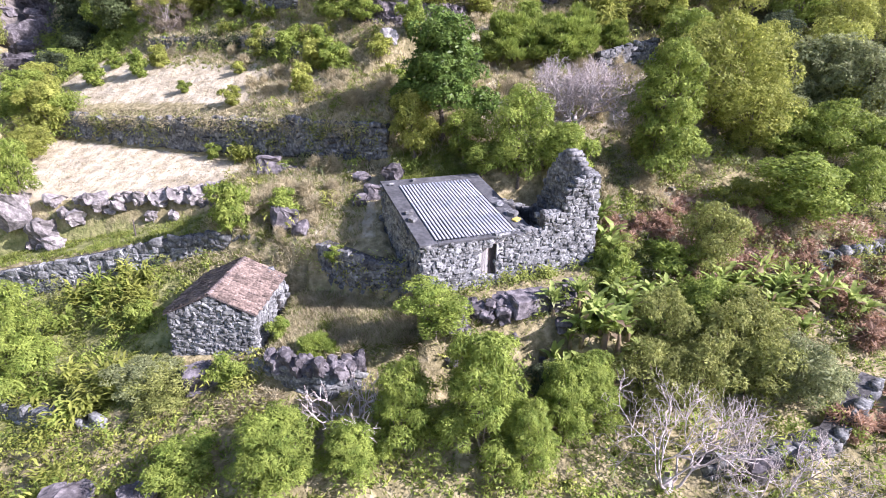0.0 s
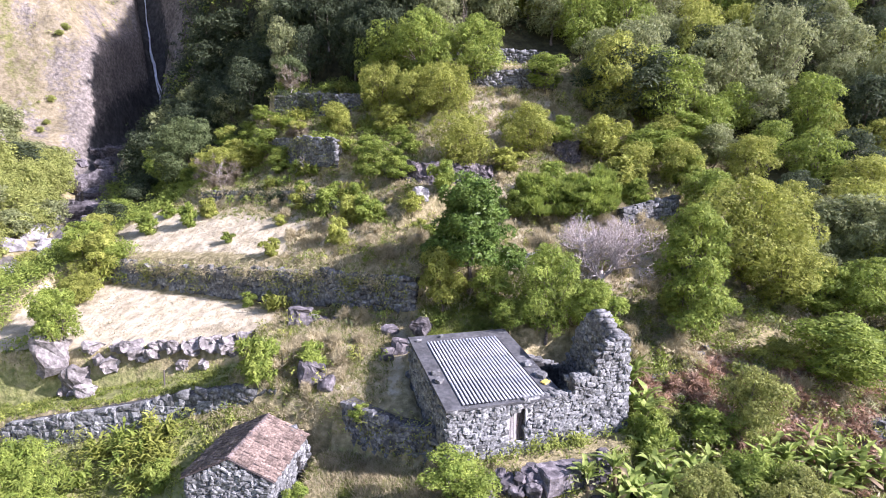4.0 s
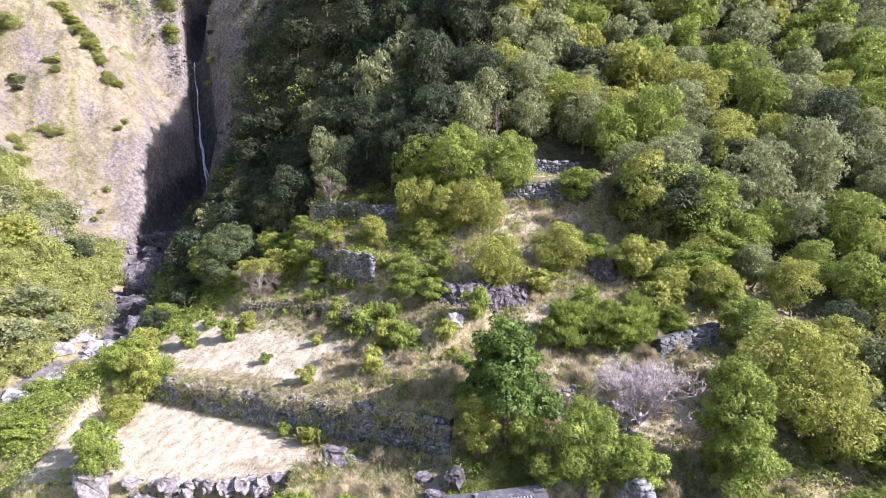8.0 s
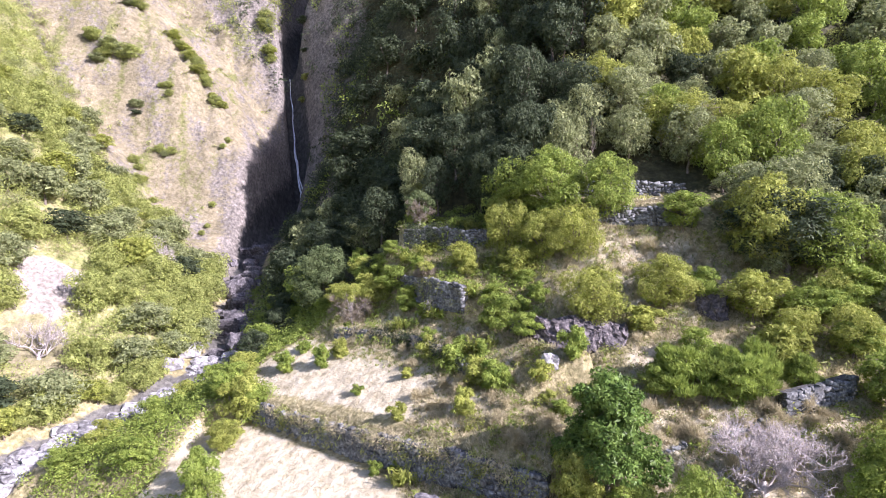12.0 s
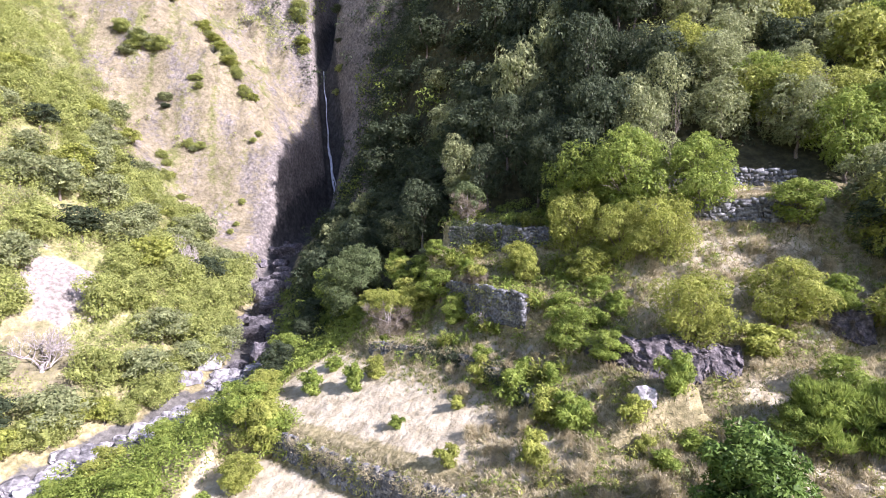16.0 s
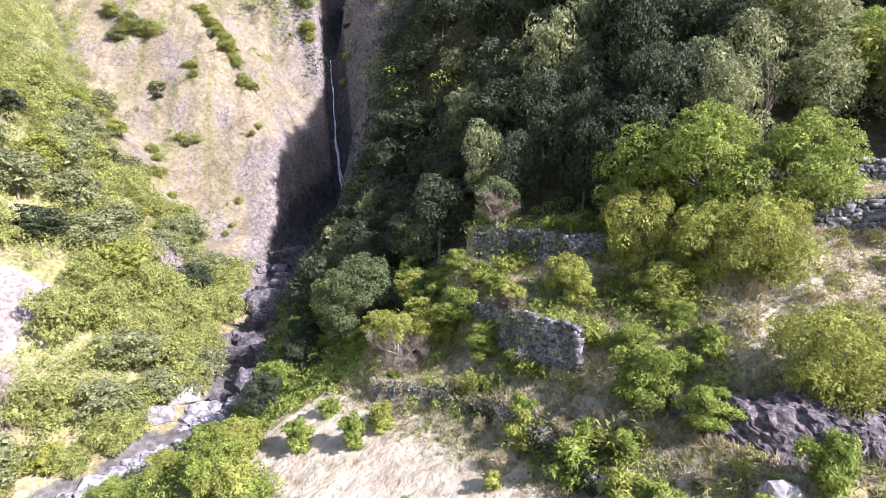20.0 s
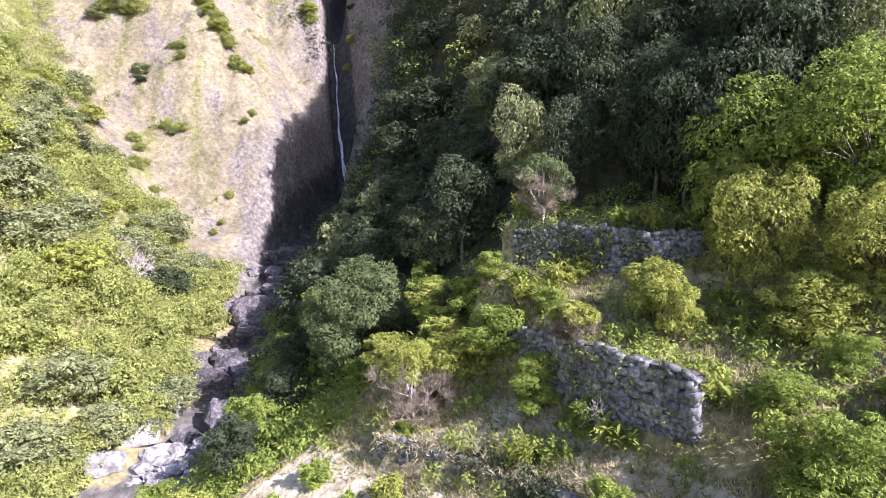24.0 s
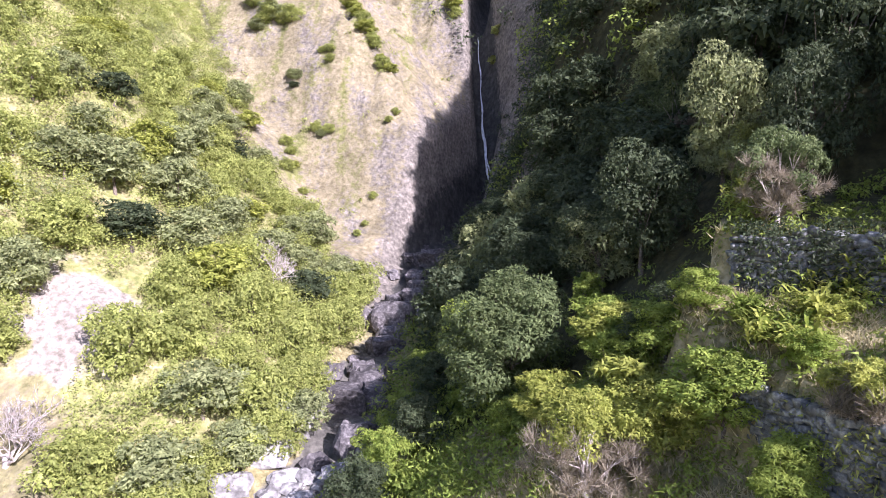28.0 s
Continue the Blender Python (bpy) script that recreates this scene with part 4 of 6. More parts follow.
L_STRAW = leaf_mat("straw_grass", (0.31, 0.27, 0.15), (0.54, 0.485, 0.31), 0.2, 0.7, 0.35)
L_GRASS = leaf_mat("green_grass", (0.1, 0.15, 0.025), (0.28, 0.31, 0.075), 0.25, 0.6, 0.35)


def unit(v):
    return v / (np.linalg.norm(v, axis=-1, keepdims=True) + 1e-9)


def tube(pts, radii, sides=6):
    """A tapered tube through points; returns corners and quads."""
    pts, radii = np.asarray(pts, float), np.asarray(radii, float)
    d = unit(np.gradient(pts, axis=0))
    ref = np.where(np.abs(d[:, 2:3]) > 0.9, np.array([[1.0, 0, 0]]), np.array([[0, 0, 1.0]]))
    a = unit(np.cross(d, ref))
    b = np.cross(d, a)
    th = np.arange(sides) * 2 * np.pi / sides
    ring = a[:, None] * np.cos(th)[None, :, None] + b[:, None] * np.sin(th)[None, :, None]
    vs = (pts[:, None] + ring * radii[:, None, None]).reshape(-1, 3)
    fs = []
    for k in range(len(pts) - 1):
        for i in range(sides):
            j = (i + 1) % sides
            fs.append((k * sides + i, k * sides + j, (k + 1) * sides + j, (k + 1) * sides + i))
    return vs, np.array(fs)


def joined(pieces):
    vs, fs, n = [], [], 0
    for v, f in pieces:
        vs.append(v)
        fs.append(f + n)
        n += len(v)
    return np.concatenate(vs), np.concatenate(fs)


def leaf_quads(c, out, length, width, r, spread=0.8, droop=0.15, upright=False):
    """Leaf blades at points c: upright ones point outward, others lie across the way out, like shingles."""
    n = len(c)
    if upright:
        d = unit(out + r.normal(0, spread, (n, 3)))
        side = unit(np.cross(d, r.normal(0, 1, (n, 3)) + np.array([0, 0, 1.2])))
    else:
        nrm = unit(unit(out) + r.normal(0, 0.55 * spread, (n, 3)))
        d = unit(np.cross(nrm, r.normal(0, 1, (n, 3))) + 0.35 * unit(out))
        side = unit(np.cross(nrm, d))
    ln = length * r.uniform(0.65, 1.3, (n, 1))
    w = width * r.uniform(0.7, 1.3, (n, 1))
    tip = c + d * ln - np.array([0, 0, 1.0]) * ln * droop
    vs = np.stack([c - side * w / 2, c + side * w / 2, tip], 1).reshape(-1, 3)
    return vs, np.arange(n * 3).reshape(n, 3)


def fit_lobes(lobes, h, w):
    """The lobes drawn in or out until the crown has just that height and width."""
    wide = max(math.hypot(x, y) + 0.94 * rad for x, y, z, rad, sq in lobes)
    k = 0.54 * w / wide
    top = max(z + rad * k * sq for x, y, z, rad, sq in lobes)
    return [(x * k, y * k, z * h / top, rad * k, sq) for x, y, z, rad, sq in lobes]


def bunches(lobes, r, low=-0.4, share=0.4):
    """Round bunches of foliage over the outside of the lobes: middles, ways out and sizes."""
    C, U, R = [], [], []
    for k, (x, y, z, rad, sq) in enumerate(lobes):
        u = unit(r.normal(0, 1, (40, 3)))
        u = u[u[:, 2] > low]
        kept = []
        for q in u:
            if all(q @ p < 0.80 for p in kept):
                kept.append(q)
        u = np.array(kept)
        size = rad * share * r.uniform(0.75, 1.3, len(u))
        c = np.array([x, y, z]) + u * (rad * r.uniform(0.62, 0.86, len(u)))[:, None] * [1, 1, sq]
        keep = np.ones(len(c), bool)
        for j, (X, Y, Z, S, Q) in enumerate(lobes):
            if j != k:
                keep &= np.linalg.norm((c - [X, Y, Z]) / np.array([S, S, S * Q]), axis=1) > 0.72
        C.append(c[keep])
        U.append(u[keep])
        R.append(size[keep])
    return np.concatenate(C), np.concatenate(U), np.concatenate(R)


def bunch_leaves(C, U, R, total, r, loose=0.16):
    """Points on the outer side of the bunches, with the ways out of them."""
    n = np.maximum(5, (total * R ** 2 / np.sum(R ** 2)).astype(int))
    ix = np.repeat(np.arange(len(C)), n)
    v = unit(r.normal(0, 1, (len(ix), 3)) + 0.75 * U[ix] + [0, 0, 0.2])
    rr = R[ix] * (1.04 - loose * r.uniform(0, 1, len(ix)) ** 2 + 0.1 * r.normal(0, 1, len(ix)) * (r.uniform(0, 1, len(ix)) < 0.25))
    return C[ix] + v * rr[:, None] * [1, 1, 0.85], unit(v + 0.35 * U[ix] + [0, 0, 0.15])


def crown_lobes(h, w, n, r, clear=0.25, shape="round"):
    """Lobes that make up a crown of height h and width w over a clear stem."""
    z0 = h * clear
    out = [(0, 0, z0 + (h - z0) * 0.52, w * 0.30, 1.05)]
    for k in range(n):
        a = 2 * np.pi * (k * 0.618 + r.uniform(-0.08, 0.08))
        t = (k + 0.5) / n
        if shape == "round":
            ph = t ** 0.9 * np.pi * 0.95 + 0.05
            zz, rr = 0.5 + 0.42 * np.cos(ph), np.sin(ph) * 0.36
        elif shape == "cone":
            zz, rr = 0.92 - 0.85 * t, 0.05 + 0.34 * t
        elif shape == "flat":
            zz, rr = 0.72 + r.uniform(-0.14, 0.16), 0.42 * t ** 0.5
        else:
            zz, rr = 0.9 - 0.85 * t, 0.30 * np.sqrt(t) + 0.04
        rad = w * r.uniform(0.17, 0.27) * (0.75 if zz > 0.85 else 1.0)
        out.append((np.cos(a) * rr * w * r.uniform(0.8, 1.25), np.sin(a) * rr * w * r.uniform(0.8, 1.25), z0 + (h - z0) * zz, rad, r.uniform(0.75, 1.05)))
    return out


def woody(h, lobes, r, girth, clear, twigs=2):
    """Trunk and limbs that reach into the lobes."""
    top = np.array([r.normal(0, 0.05 * h), r.normal(0, 0.05 * h), h * 0.6])
    fork = np.array([top[0] * 0.4, top[1] * 0.4, h * clear * 0.9])
    ps = [tube([(0, 0, -0.4), (0.02 * h, 0, h * 0.08), fork, (fork + top) / 2 + r.normal(0, 0.03 * h, 3), top],
               [girth * 1.5, girth * 1.1, girth * 0.85, girth * 0.55, girth * 0.2])]
    for x, y, z, rad, sq in lobes[1:]:
        e = np.array([x, y, z])
        st = fork + (top - fork) * r.uniform(0, 0.5)
        m = (st + e) / 2 + r.normal(0, 0.04 * h, 3) + [0, 0, -0.03 * h]
        ps.append(tube([st, m, e], [girth * 0.45, girth * 0.3, girth * 0.1], 4))
        for _ in range(twigs):
            tip = e + unit(r.normal(0, 1, 3)) * rad * 0.8
            ps.append(tube([m, (m + tip) / 2 + r.normal(0, 0.02 * h, 3), tip], [girth * 0.22, girth * 0.15, girth * 0.05], 3))
    return joined(ps)


KINDS = {}


def plant_kind(key, name, label, category, h, w, n, per, leaf, leaf_material, seed, shape="round", clear=0.2, girth=0.09, wood=None, spread=0.8, droop=0.15, upright=False):
    """A tree or shrub of that size, built once at its own origin."""
    r = np.random.default_rng(seed)
    lobes = fit_lobes(crown_lobes(h, w, n, r, clear, shape), h, w)
    shell = key.startswith(("f_", "n_"))
    C, U, R = bunches(lobes, r, -0.3 if shell else -0.45)
    p, o = bunch_leaves(C, U, R, per * (n + 1), r)
    if upright:
        o = unit(0.5 * o + [0, 0, 0.9])
    outer = leaf_quads(p, o, leaf[0], leaf[1], r, spread, droop, upright)
    # broad leaves deep in the crown, which close it
    p, o = bunch_leaves(*[np.array(a) for a in zip(*[((x, y, z), (0, 0, 0.4), 0.66 * rad) for x, y, z, rad, sq in lobes])], per * (n + 1) // 6, r)
    lv, lf = joined([outer, leaf_quads(p, o, leaf[0] * 1.7, leaf[1] * 2.2, r, 0.5)])
    wv, wf = woody(h, lobes[:8] if shell else lobes, r, girth, max(clear, 0.12), 0 if shell else 2)
    KINDS.setdefault(key, []).append((name, label, category, h, w, [("trunk" if category == "tree" else "stem", fast_mesh("trunk", wv, wf, wood or M_BARK, True)),
                                                                    ("crown", fast_mesh("crown", lv, lf, leaf_material))]))


FIRST = {}
_pick = random.Random(77)


def plant(key, x, y, h, w, z=None, variant=None, turn=None, label=None):
    """One plant of a kind at a place, with its height and width."""
    v = _pick.randrange(len(KINDS[key])) if variant is None else variant
    name, lab, category, h0, w0, parts = KINDS[key][v]
    zz = float(ground(x, y)) if z is None else z
    m = pose(x, y, zz - 0.05, 0, 0, _pick.uniform(0, 360) if turn is None else turn) @ Matrix.Diagonal((w / w0, w / w0, h / h0, 1))
    if key in ("rust", "straw"):
        ob = new(name, parts[1][1])
        ob.matrix_world = m
        return tagged(ob, label or lab, category, lab + "s")
    if (key, v) not in FIRST:
        ob = new(name)
        for nm, me in parts:
            under(new(nm, me), ob)
        ob.matrix_world = m
        FIRST[(key, v)] = ob
        return tagged(ob, label or lab, category, lab.split(" with")[0].split(" on")[0] + "s")
    ob = copy_thing(FIRST[(key, v)], Matrix.Identity(4))
    ob.matrix_basis = m
    if label:
        ob["label"] = label
    return ob


for s in range(4):
    plant_kind("bright", "broadleaf_tree", "bright green bushy tree on the terraced slope", "tree", 5, 4, 12, 560, (0.17, 0.085), L_BRIGHT, 100 + s)
    plant_kind("yellow", "laurel_tree", "yellow-green rounded laurel tree in full sun", "tree", 4.5, 4, 12, 560, (0.17, 0.08), L_YELLOW, 110 + s)
for s in range(3):
    plant_kind("dark", "dark_tree", "dark green dense tree on the slope", "tree", 6, 5, 12, 640, (0.2, 0.095), L_DARK, 120 + s, clear=0.2, girth=0.12)
    plant_kind("grey", "heath_tree", "grey-green feathery tree among darker ones", "tree", 5, 4.5, 12, 640, (0.19, 0.075), L_GREY, 130 + s)
    plant_kind("olive", "scrub_bush", "olive-brown scrubby bush with thin foliage", "bush", 4, 4.5, 12, 640, (0.15, 0.065), L_OLIVE, 140 + s, clear=0.08, spread=1.0)
    plant_kind("shrub", "green_shrub", "low bright green shrub in dry grass", "shrub", 1.6, 1.6, 7, 260, (0.14, 0.06), L_BRIGHT, 150 + s, clear=0.05, girth=0.03)
    plant_kind("yshrub", "yellow_shrub", "low yellow-green shrub in dry grass", "shrub", 1.6, 1.6, 7, 260, (0.14, 0.06), L_YELLOW, 160 + s, clear=0.05, girth=0.03)
    plant_kind("f_dark", "forest_tree", "dark green dense forest tree on the steep slope", "tree", 7, 5.5, 12, 240, (0.32, 0.18), L_DARK, 220 + s, clear=0.3, girth=0.14)
    plant_kind("f_grey", "forest_tree", "grey-green forest tree on the steep slope", "tree", 6, 5.5, 12, 240, (0.3, 0.17), L_GREY, 230 + s, clear=0.25, girth=0.12)
    plant_kind("f_bright", "forest_tree", "sunlit green forest tree on the slope", "tree", 6, 5.5, 12, 240, (0.3, 0.17), L_BRIGHT, 240 + s, clear=0.25, girth=0.12)
    plant_kind("f_slope", "scrub_tree", "rounded sunlit scrub tree on the far valley side", "tree", 4.5, 5.5, 14, 330, (0.21, 0.125), L_SLOPE, 260 + s, clear=0.05, girth=0.1)
    plant_kind("f_yellow", "forest_tree", "sunlit yellow-green forest tree on the slope", "tree", 6, 5.5, 12, 240, (0.3, 0.17), L_YELLOW, 250 + s, clear=0.25, girth=0.12)
for s in range(3):
    for key, tone, mt in (("n_dark", "dark green dense", L_DARK), ("n_grey", "grey-green", L_GREY), ("n_bright", "sunlit green", L_BRIGHT), ("n_yellow", "sunlit yellow-green", L_YELLOW)):
        plant_kind(key, "woodland_tree", tone + " woodland tree at the edge of the forest", "tree", 6, 5.5, 15, 400, (0.19, 0.1), mt, 270 + s, clear=0.2, girth=0.12)
    plant_kind("rust", "bracken_clump", "clump of rust-brown dry bracken", "fern", 0.9, 1.5, 7, 110, (0.3, 0.06), L_RUST, 290 + s, clear=0.02, girth=0.02, spread=1.0)
    plant_kind("straw", "grass_tussock", "tall tussock of straw-coloured dry grass", "grass", 0.9, 1.2, 6, 90, (0.42, 0.024), L_STRAW, 295 + s, "tall", 0.02, 0.02, spread=0.35, droop=0.1, upright=True)
for s in range(2):
    plant_kind("bigbright", "broadleaf_tree", "large bright green leafy tree on a terrace", "tree", 8, 7.5, 17, 820, (0.21, 0.1), L_BRIGHT, 104 + s, clear=0.12, girth=0.14)
    plant_kind("bigyellow", "laurel_tree", "large yellow-green spreading laurel tree", "tree", 7.5, 7.5, 17, 820, (0.2, 0.095), L_YELLOW, 106 + s, clear=0.12, girth=0.14)
plant_kind("tallbright", "broadleaf_tree", "tall bright green tree of upright form on the slope", "tree", 9, 5.6, 18, 800, (0.2, 0.1), L_BRIGHT, 108, "tall", 0.1, 0.13)
plant_kind("citrus", "dark_tree", "tall glossy dark green tree behind the house", "tree", 7, 5, 15, 900, (0.18, 0.1), L_GLOSS, 171, "cone", 0.22, 0.14)
plant_kind("bigtree", "round_tree", "dense round grey-green tree above the gorge", "tree", 8, 7, 15, 1300, (0.19, 0.09), L_ROUND, 172, "round", 0.08, 0.16)
for s in range(3):
    plant_kind("willow", "willow_shrub", "tall shrub with long narrow bright green leaves", "shrub", 6, 4, 16, 900, (0.19, 0.05), L_BRIGHT, 180 + s, "tall", 0.06, 0.08, spread=0.7, droop=0.3)
    plant_kind("spiky", "upright_bush", "dense upright dark green bush with erect shoots", "bush", 2.6, 2.0, 9, 620, (0.2, 0.034), L_BRIGHT, 190 + s, "tall", 0.05, 0.04, spread=0.3, droop=-0.3, upright=True)
plant_kind("pink", "dry_bush", "half-dry pinkish bush with a thin green top", "bush", 4, 4.4, 12, 500, (0.28, 0.04), L_PINK, 201, "round", 0.05, 0.07, M_BARE, 0.7)
plant_kind("pink", "dry_bush", "half-dry pinkish bush with bare grey twigs", "bush", 4, 4.4, 12, 500, (0.28, 0.04), L_PINK, 202, "round", 0.05, 0.07, M_BARE, 0.7)


def branching(r, h, spread, depth, girth, limbs=4):
    """Bare limbs that fork again and again."""
    ps = []

    def grow(p, d, ln, g, k):
        q = p + d * ln * 0.5 + r.normal(0, 0.06 * ln, 3)
        e = q + unit(d + r.normal(0, 0.25, 3)) * ln * 0.5
        ps.append(tube([p, q, e], [g, g * 0.82, g * 0.62], 5 if k > 2 else 3))
        if k == 0:
            return
        for _ in range(3 if k > 1 else 2):
            nd = unit(d + r.normal(0, spread, 3) + [0, 0, 0.12])
            grow(e, nd, ln * r.uniform(0.62, 0.85), g * 0.68, k - 1)

    for k in range(limbs):
        a = 6.28 * (k + r.uniform(0, 1)) / limbs
        grow(np.array([0, 0, -0.2]), unit(np.array([np.cos(a) * 0.8, np.sin(a) * 0.8, 0.8])), h * 0.34, girth, depth)
    return joined(ps)


def bare_tree(x, y, h, w, seed, label, depth=4, spread=0.6, girth=0.024, wood=None, limbs=4):
    """A leafless tree; its trunk and its twigs are parts."""
    r = np.random.default_rng(seed)
    v, f = branching(r, h, spread, depth, girth * h, limbs)
    s = np.ptp(v[:, 0]) / w
    v[:, :2] /= s
    v[:, 2] *= h / v[:, 2].max()
    ob = thing("bare_tree", x, y, float(ground(x, y)), label, "tree")
    under(new("trunk", fast_mesh("trunk", *tube([(0, 0, -0.4), (0.03, 0, h * 0.06), (0, 0.03, h * 0.14)], [0.07 * h, 0.05 * h, 0.03 * h]), wood or M_BARE)), ob)
    under(new("bare_crown", fast_mesh("bare_crown", v, f, wood or M_BARE)), ob)
    return ob


def half_dry(x, y, h, w, seed, label, leaf_material, leafy=0.5, stem=0.0):
    """A bush whose crown is green above and bare pinkish twigs below; stems, twigs and crown are parts."""
    r = np.random.default_rng(seed)
    lobes = fit_lobes(crown_lobes(h, w, 14, r, max(0.08, stem), "round"), h, w)
    ob = thing("half_dry_bush", x, y, float(ground(x, y)) - 0.1, label, "bush")
    under(new("stem", fast_mesh("stem", *woody(h, lobes, r, 0.02 * h, max(0.12, stem), 3), M_BARE, True)), ob)
    C, U, R = bunches(lobes, r, -0.5)
    high = C[:, 2] + r.normal(0, 0.08 * h, len(C)) > h * (1 - leafy)
    p, o = bunch_leaves(C[high], U[high], R[high], 7000, r)
    under(new("crown", fast_mesh("crown", *leaf_quads(p, o, 0.17, 0.07, r, 0.8), leaf_material)), ob)
    p, o = bunch_leaves(C[~high], U[~high], R[~high], 5200, r, 0.6)
    under(new("dry_crown", fast_mesh("dry_crown", *leaf_quads(p - 0.3 * o, o, 0.5, 0.03, r, 0.5, -0.25, True), L_PINK)), ob)
    return ob


def blade(length, width, droop, n=6, fold=0.12):
    """A long arching leaf along +x: corners and quads."""
    t = np.linspace(0, 1, n + 1)
    x = length * np.sin(t * (1 - 0.25 * droop)) / np.sin(1 - 0.25 * droop)
    z = length * (0.55 * t - droop * t * t)
    w = width * np.sqrt(np.clip(np.sin(np.pi * np.clip(t * 0.94 + 0.06, 0, 1)), 0, 1)) + 0.01
    mid = np.stack([x, 0 * x, z], -1)
    lf = np.stack([x, -w / 2, z + fold * w], -1)
    rt = np.stack([x, w / 2, z + fold * w], -1)
    vs = np.concatenate([lf, mid, rt])
    m = n + 1
    i = np.arange(n)
    return vs, np.concatenate([np.stack([i, i + 1, m + i + 1, m + i], -1), np.stack([m + i, m + i + 1, 2 * m + i + 1, 2 * m + i], -1)])


def turned(v, yaw, pitch, at):
    c, s, cp, sp = np.cos(yaw), np.sin(yaw), np.cos(pitch), np.sin(pitch)
    x = v[:, 0] * cp - v[:, 2] * sp
    z = v[:, 0] * sp + v[:, 2] * cp
    return np.stack([x * c - v[:, 1] * s, x * s + v[:, 1] * c, z], -1) + at


def banana(x, y, h, seed):
    """A banana plant: a soft trunk and big arching leaves, each a part."""
    r = np.random.default_rng(seed)
    ob = thing("banana_plant", x, y, float(ground(x, y)), "banana plant with broad sunlit arching leaves", "banana plant", "banana plants")
    under(new("trunk", fast_mesh("trunk", *tube([(0, 0, -0.2), (0.03, 0, h * 0.26), (0, 0.03, h * 0.52)], [0.12, 0.1, 0.05], 8), L_DEAD, True)), ob)
    n = 11
    for k in range(n):
        ln = h * r.uniform(0.4, 0.75)
        v, f = blade(ln, 0.32 * r.uniform(0.7, 1.2), r.uniform(0.3, 1.0), 8)
        v[:, 2] += 0.05 * np.sin(v[:, 0] * 9 + k) * (np.abs(v[:, 1]) > 0.01)
        v[:, 1] *= 1 + 0.3 * np.sin(v[:, 0] * 23 + 2 * k)
        v = turned(v, 2 * np.pi * k * 0.382 + r.uniform(-0.4, 0.4), r.uniform(0.4, 1.35), np.array([0, 0, h * r.uniform(0.3, 0.5)]))
        under(new("leaf", fast_mesh("leaf", v, f, L_DEAD if k == n - 1 else L_BANANA, True)), ob)
    return ob


def cane_mesh(seed, material):
    """A clump of leafy canes."""
    r = np.random.default_rng(seed)
    ps = []
    for k in range(12):
        a, lean = r.uniform(0, 6.28), r.uniform(0.1, 0.5)
        root = np.array([np.cos(a), np.sin(a), 0]) * r.uniform(0, 0.55)
        way = unit(np.array([np.cos(a) * lean, np.sin(a) * lean, 1]))
        hh = r.uniform(0.8, 1.5)
        for j in range(7):
            v, f = blade(r.uniform(0.4, 0.62), 0.12, r.uniform(0.3, 0.9), 2)
            ps.append((turned(v, a + (j % 2) * np.pi + r.uniform(-0.5, 0.5), r.uniform(0, 0.7), root + way * hh * (0.3 + 0.1 * j)), f))
    return joined(ps)


CANES = [fast_mesh("leaves", *cane_mesh(300 + k, m), m) for k, m in enumerate((L_BRIGHT, L_YELLOW, L_YELLOW))]


def cane(x, y, s, k=None):
    ob = thing("ginger_clump", x, y, float(ground(x, y)) - 0.05, "clump of leafy ginger canes with long blades", "ginger plant", "ginger clumps")
    lv = under(new("leaves", CANES[_pick.randrange(3) if k is None else k]), ob)
    lv.matrix_basis = pose(0, 0, 0, 0, 0, _pick.uniform(0, 360)) @ Matrix.Scale(s, 4)
    return ob

# ---- plants by place: kind, x, y, height, width ----
# round the house
for row in [
    ("citrus", 0, 38.6, 8.8, 7.2),
    ("yellow", -2, 37.5, 4.7, 3.7),
    ("bright", 1.4, 36.8, 3.6, 3.1),
    ("bigbright", 5, 35.8, 6.4, 5),
    ("bright", 8.2, 35.7, 4.2, 3.8),
    ("bright", 2.5, 35.5, 2.4, 2.6),
    ("tallbright", 14.9, 36.6, 9.0, 5.6),
    ("bigyellow", 20.6, 41.6, 8.5, 8.1),
    ("bigyellow", 22.6, 39.6, 5.6, 6.2),
    ("grey", 29.5, 43.9, 6.4, 6.6),
    ("bright", 22.6, 33, 4.7, 6.1),
    ("bright", 24.6, 39, 3.9, 4.5),
    ("grey", 30.8, 41.3, 7, 5.9),
    ("bright", 30.1, 37.1, 4.6, 3.5),
    ("olive", 15.5, 29.4, 4, 4.3),
    ("shrub", 9.6, 28, 3, 2.3),
    ("shrub", 13.3, 29.1, 2.1, 2.9),
    ("olive", 10.8, 23.7, 3.9, 3.7),
    ("bright", 13.6, 25.3, 3.5, 3.6),
    ("olive", 13.6, 22.8, 4.3, 4.1),
]:
    plant(*row)
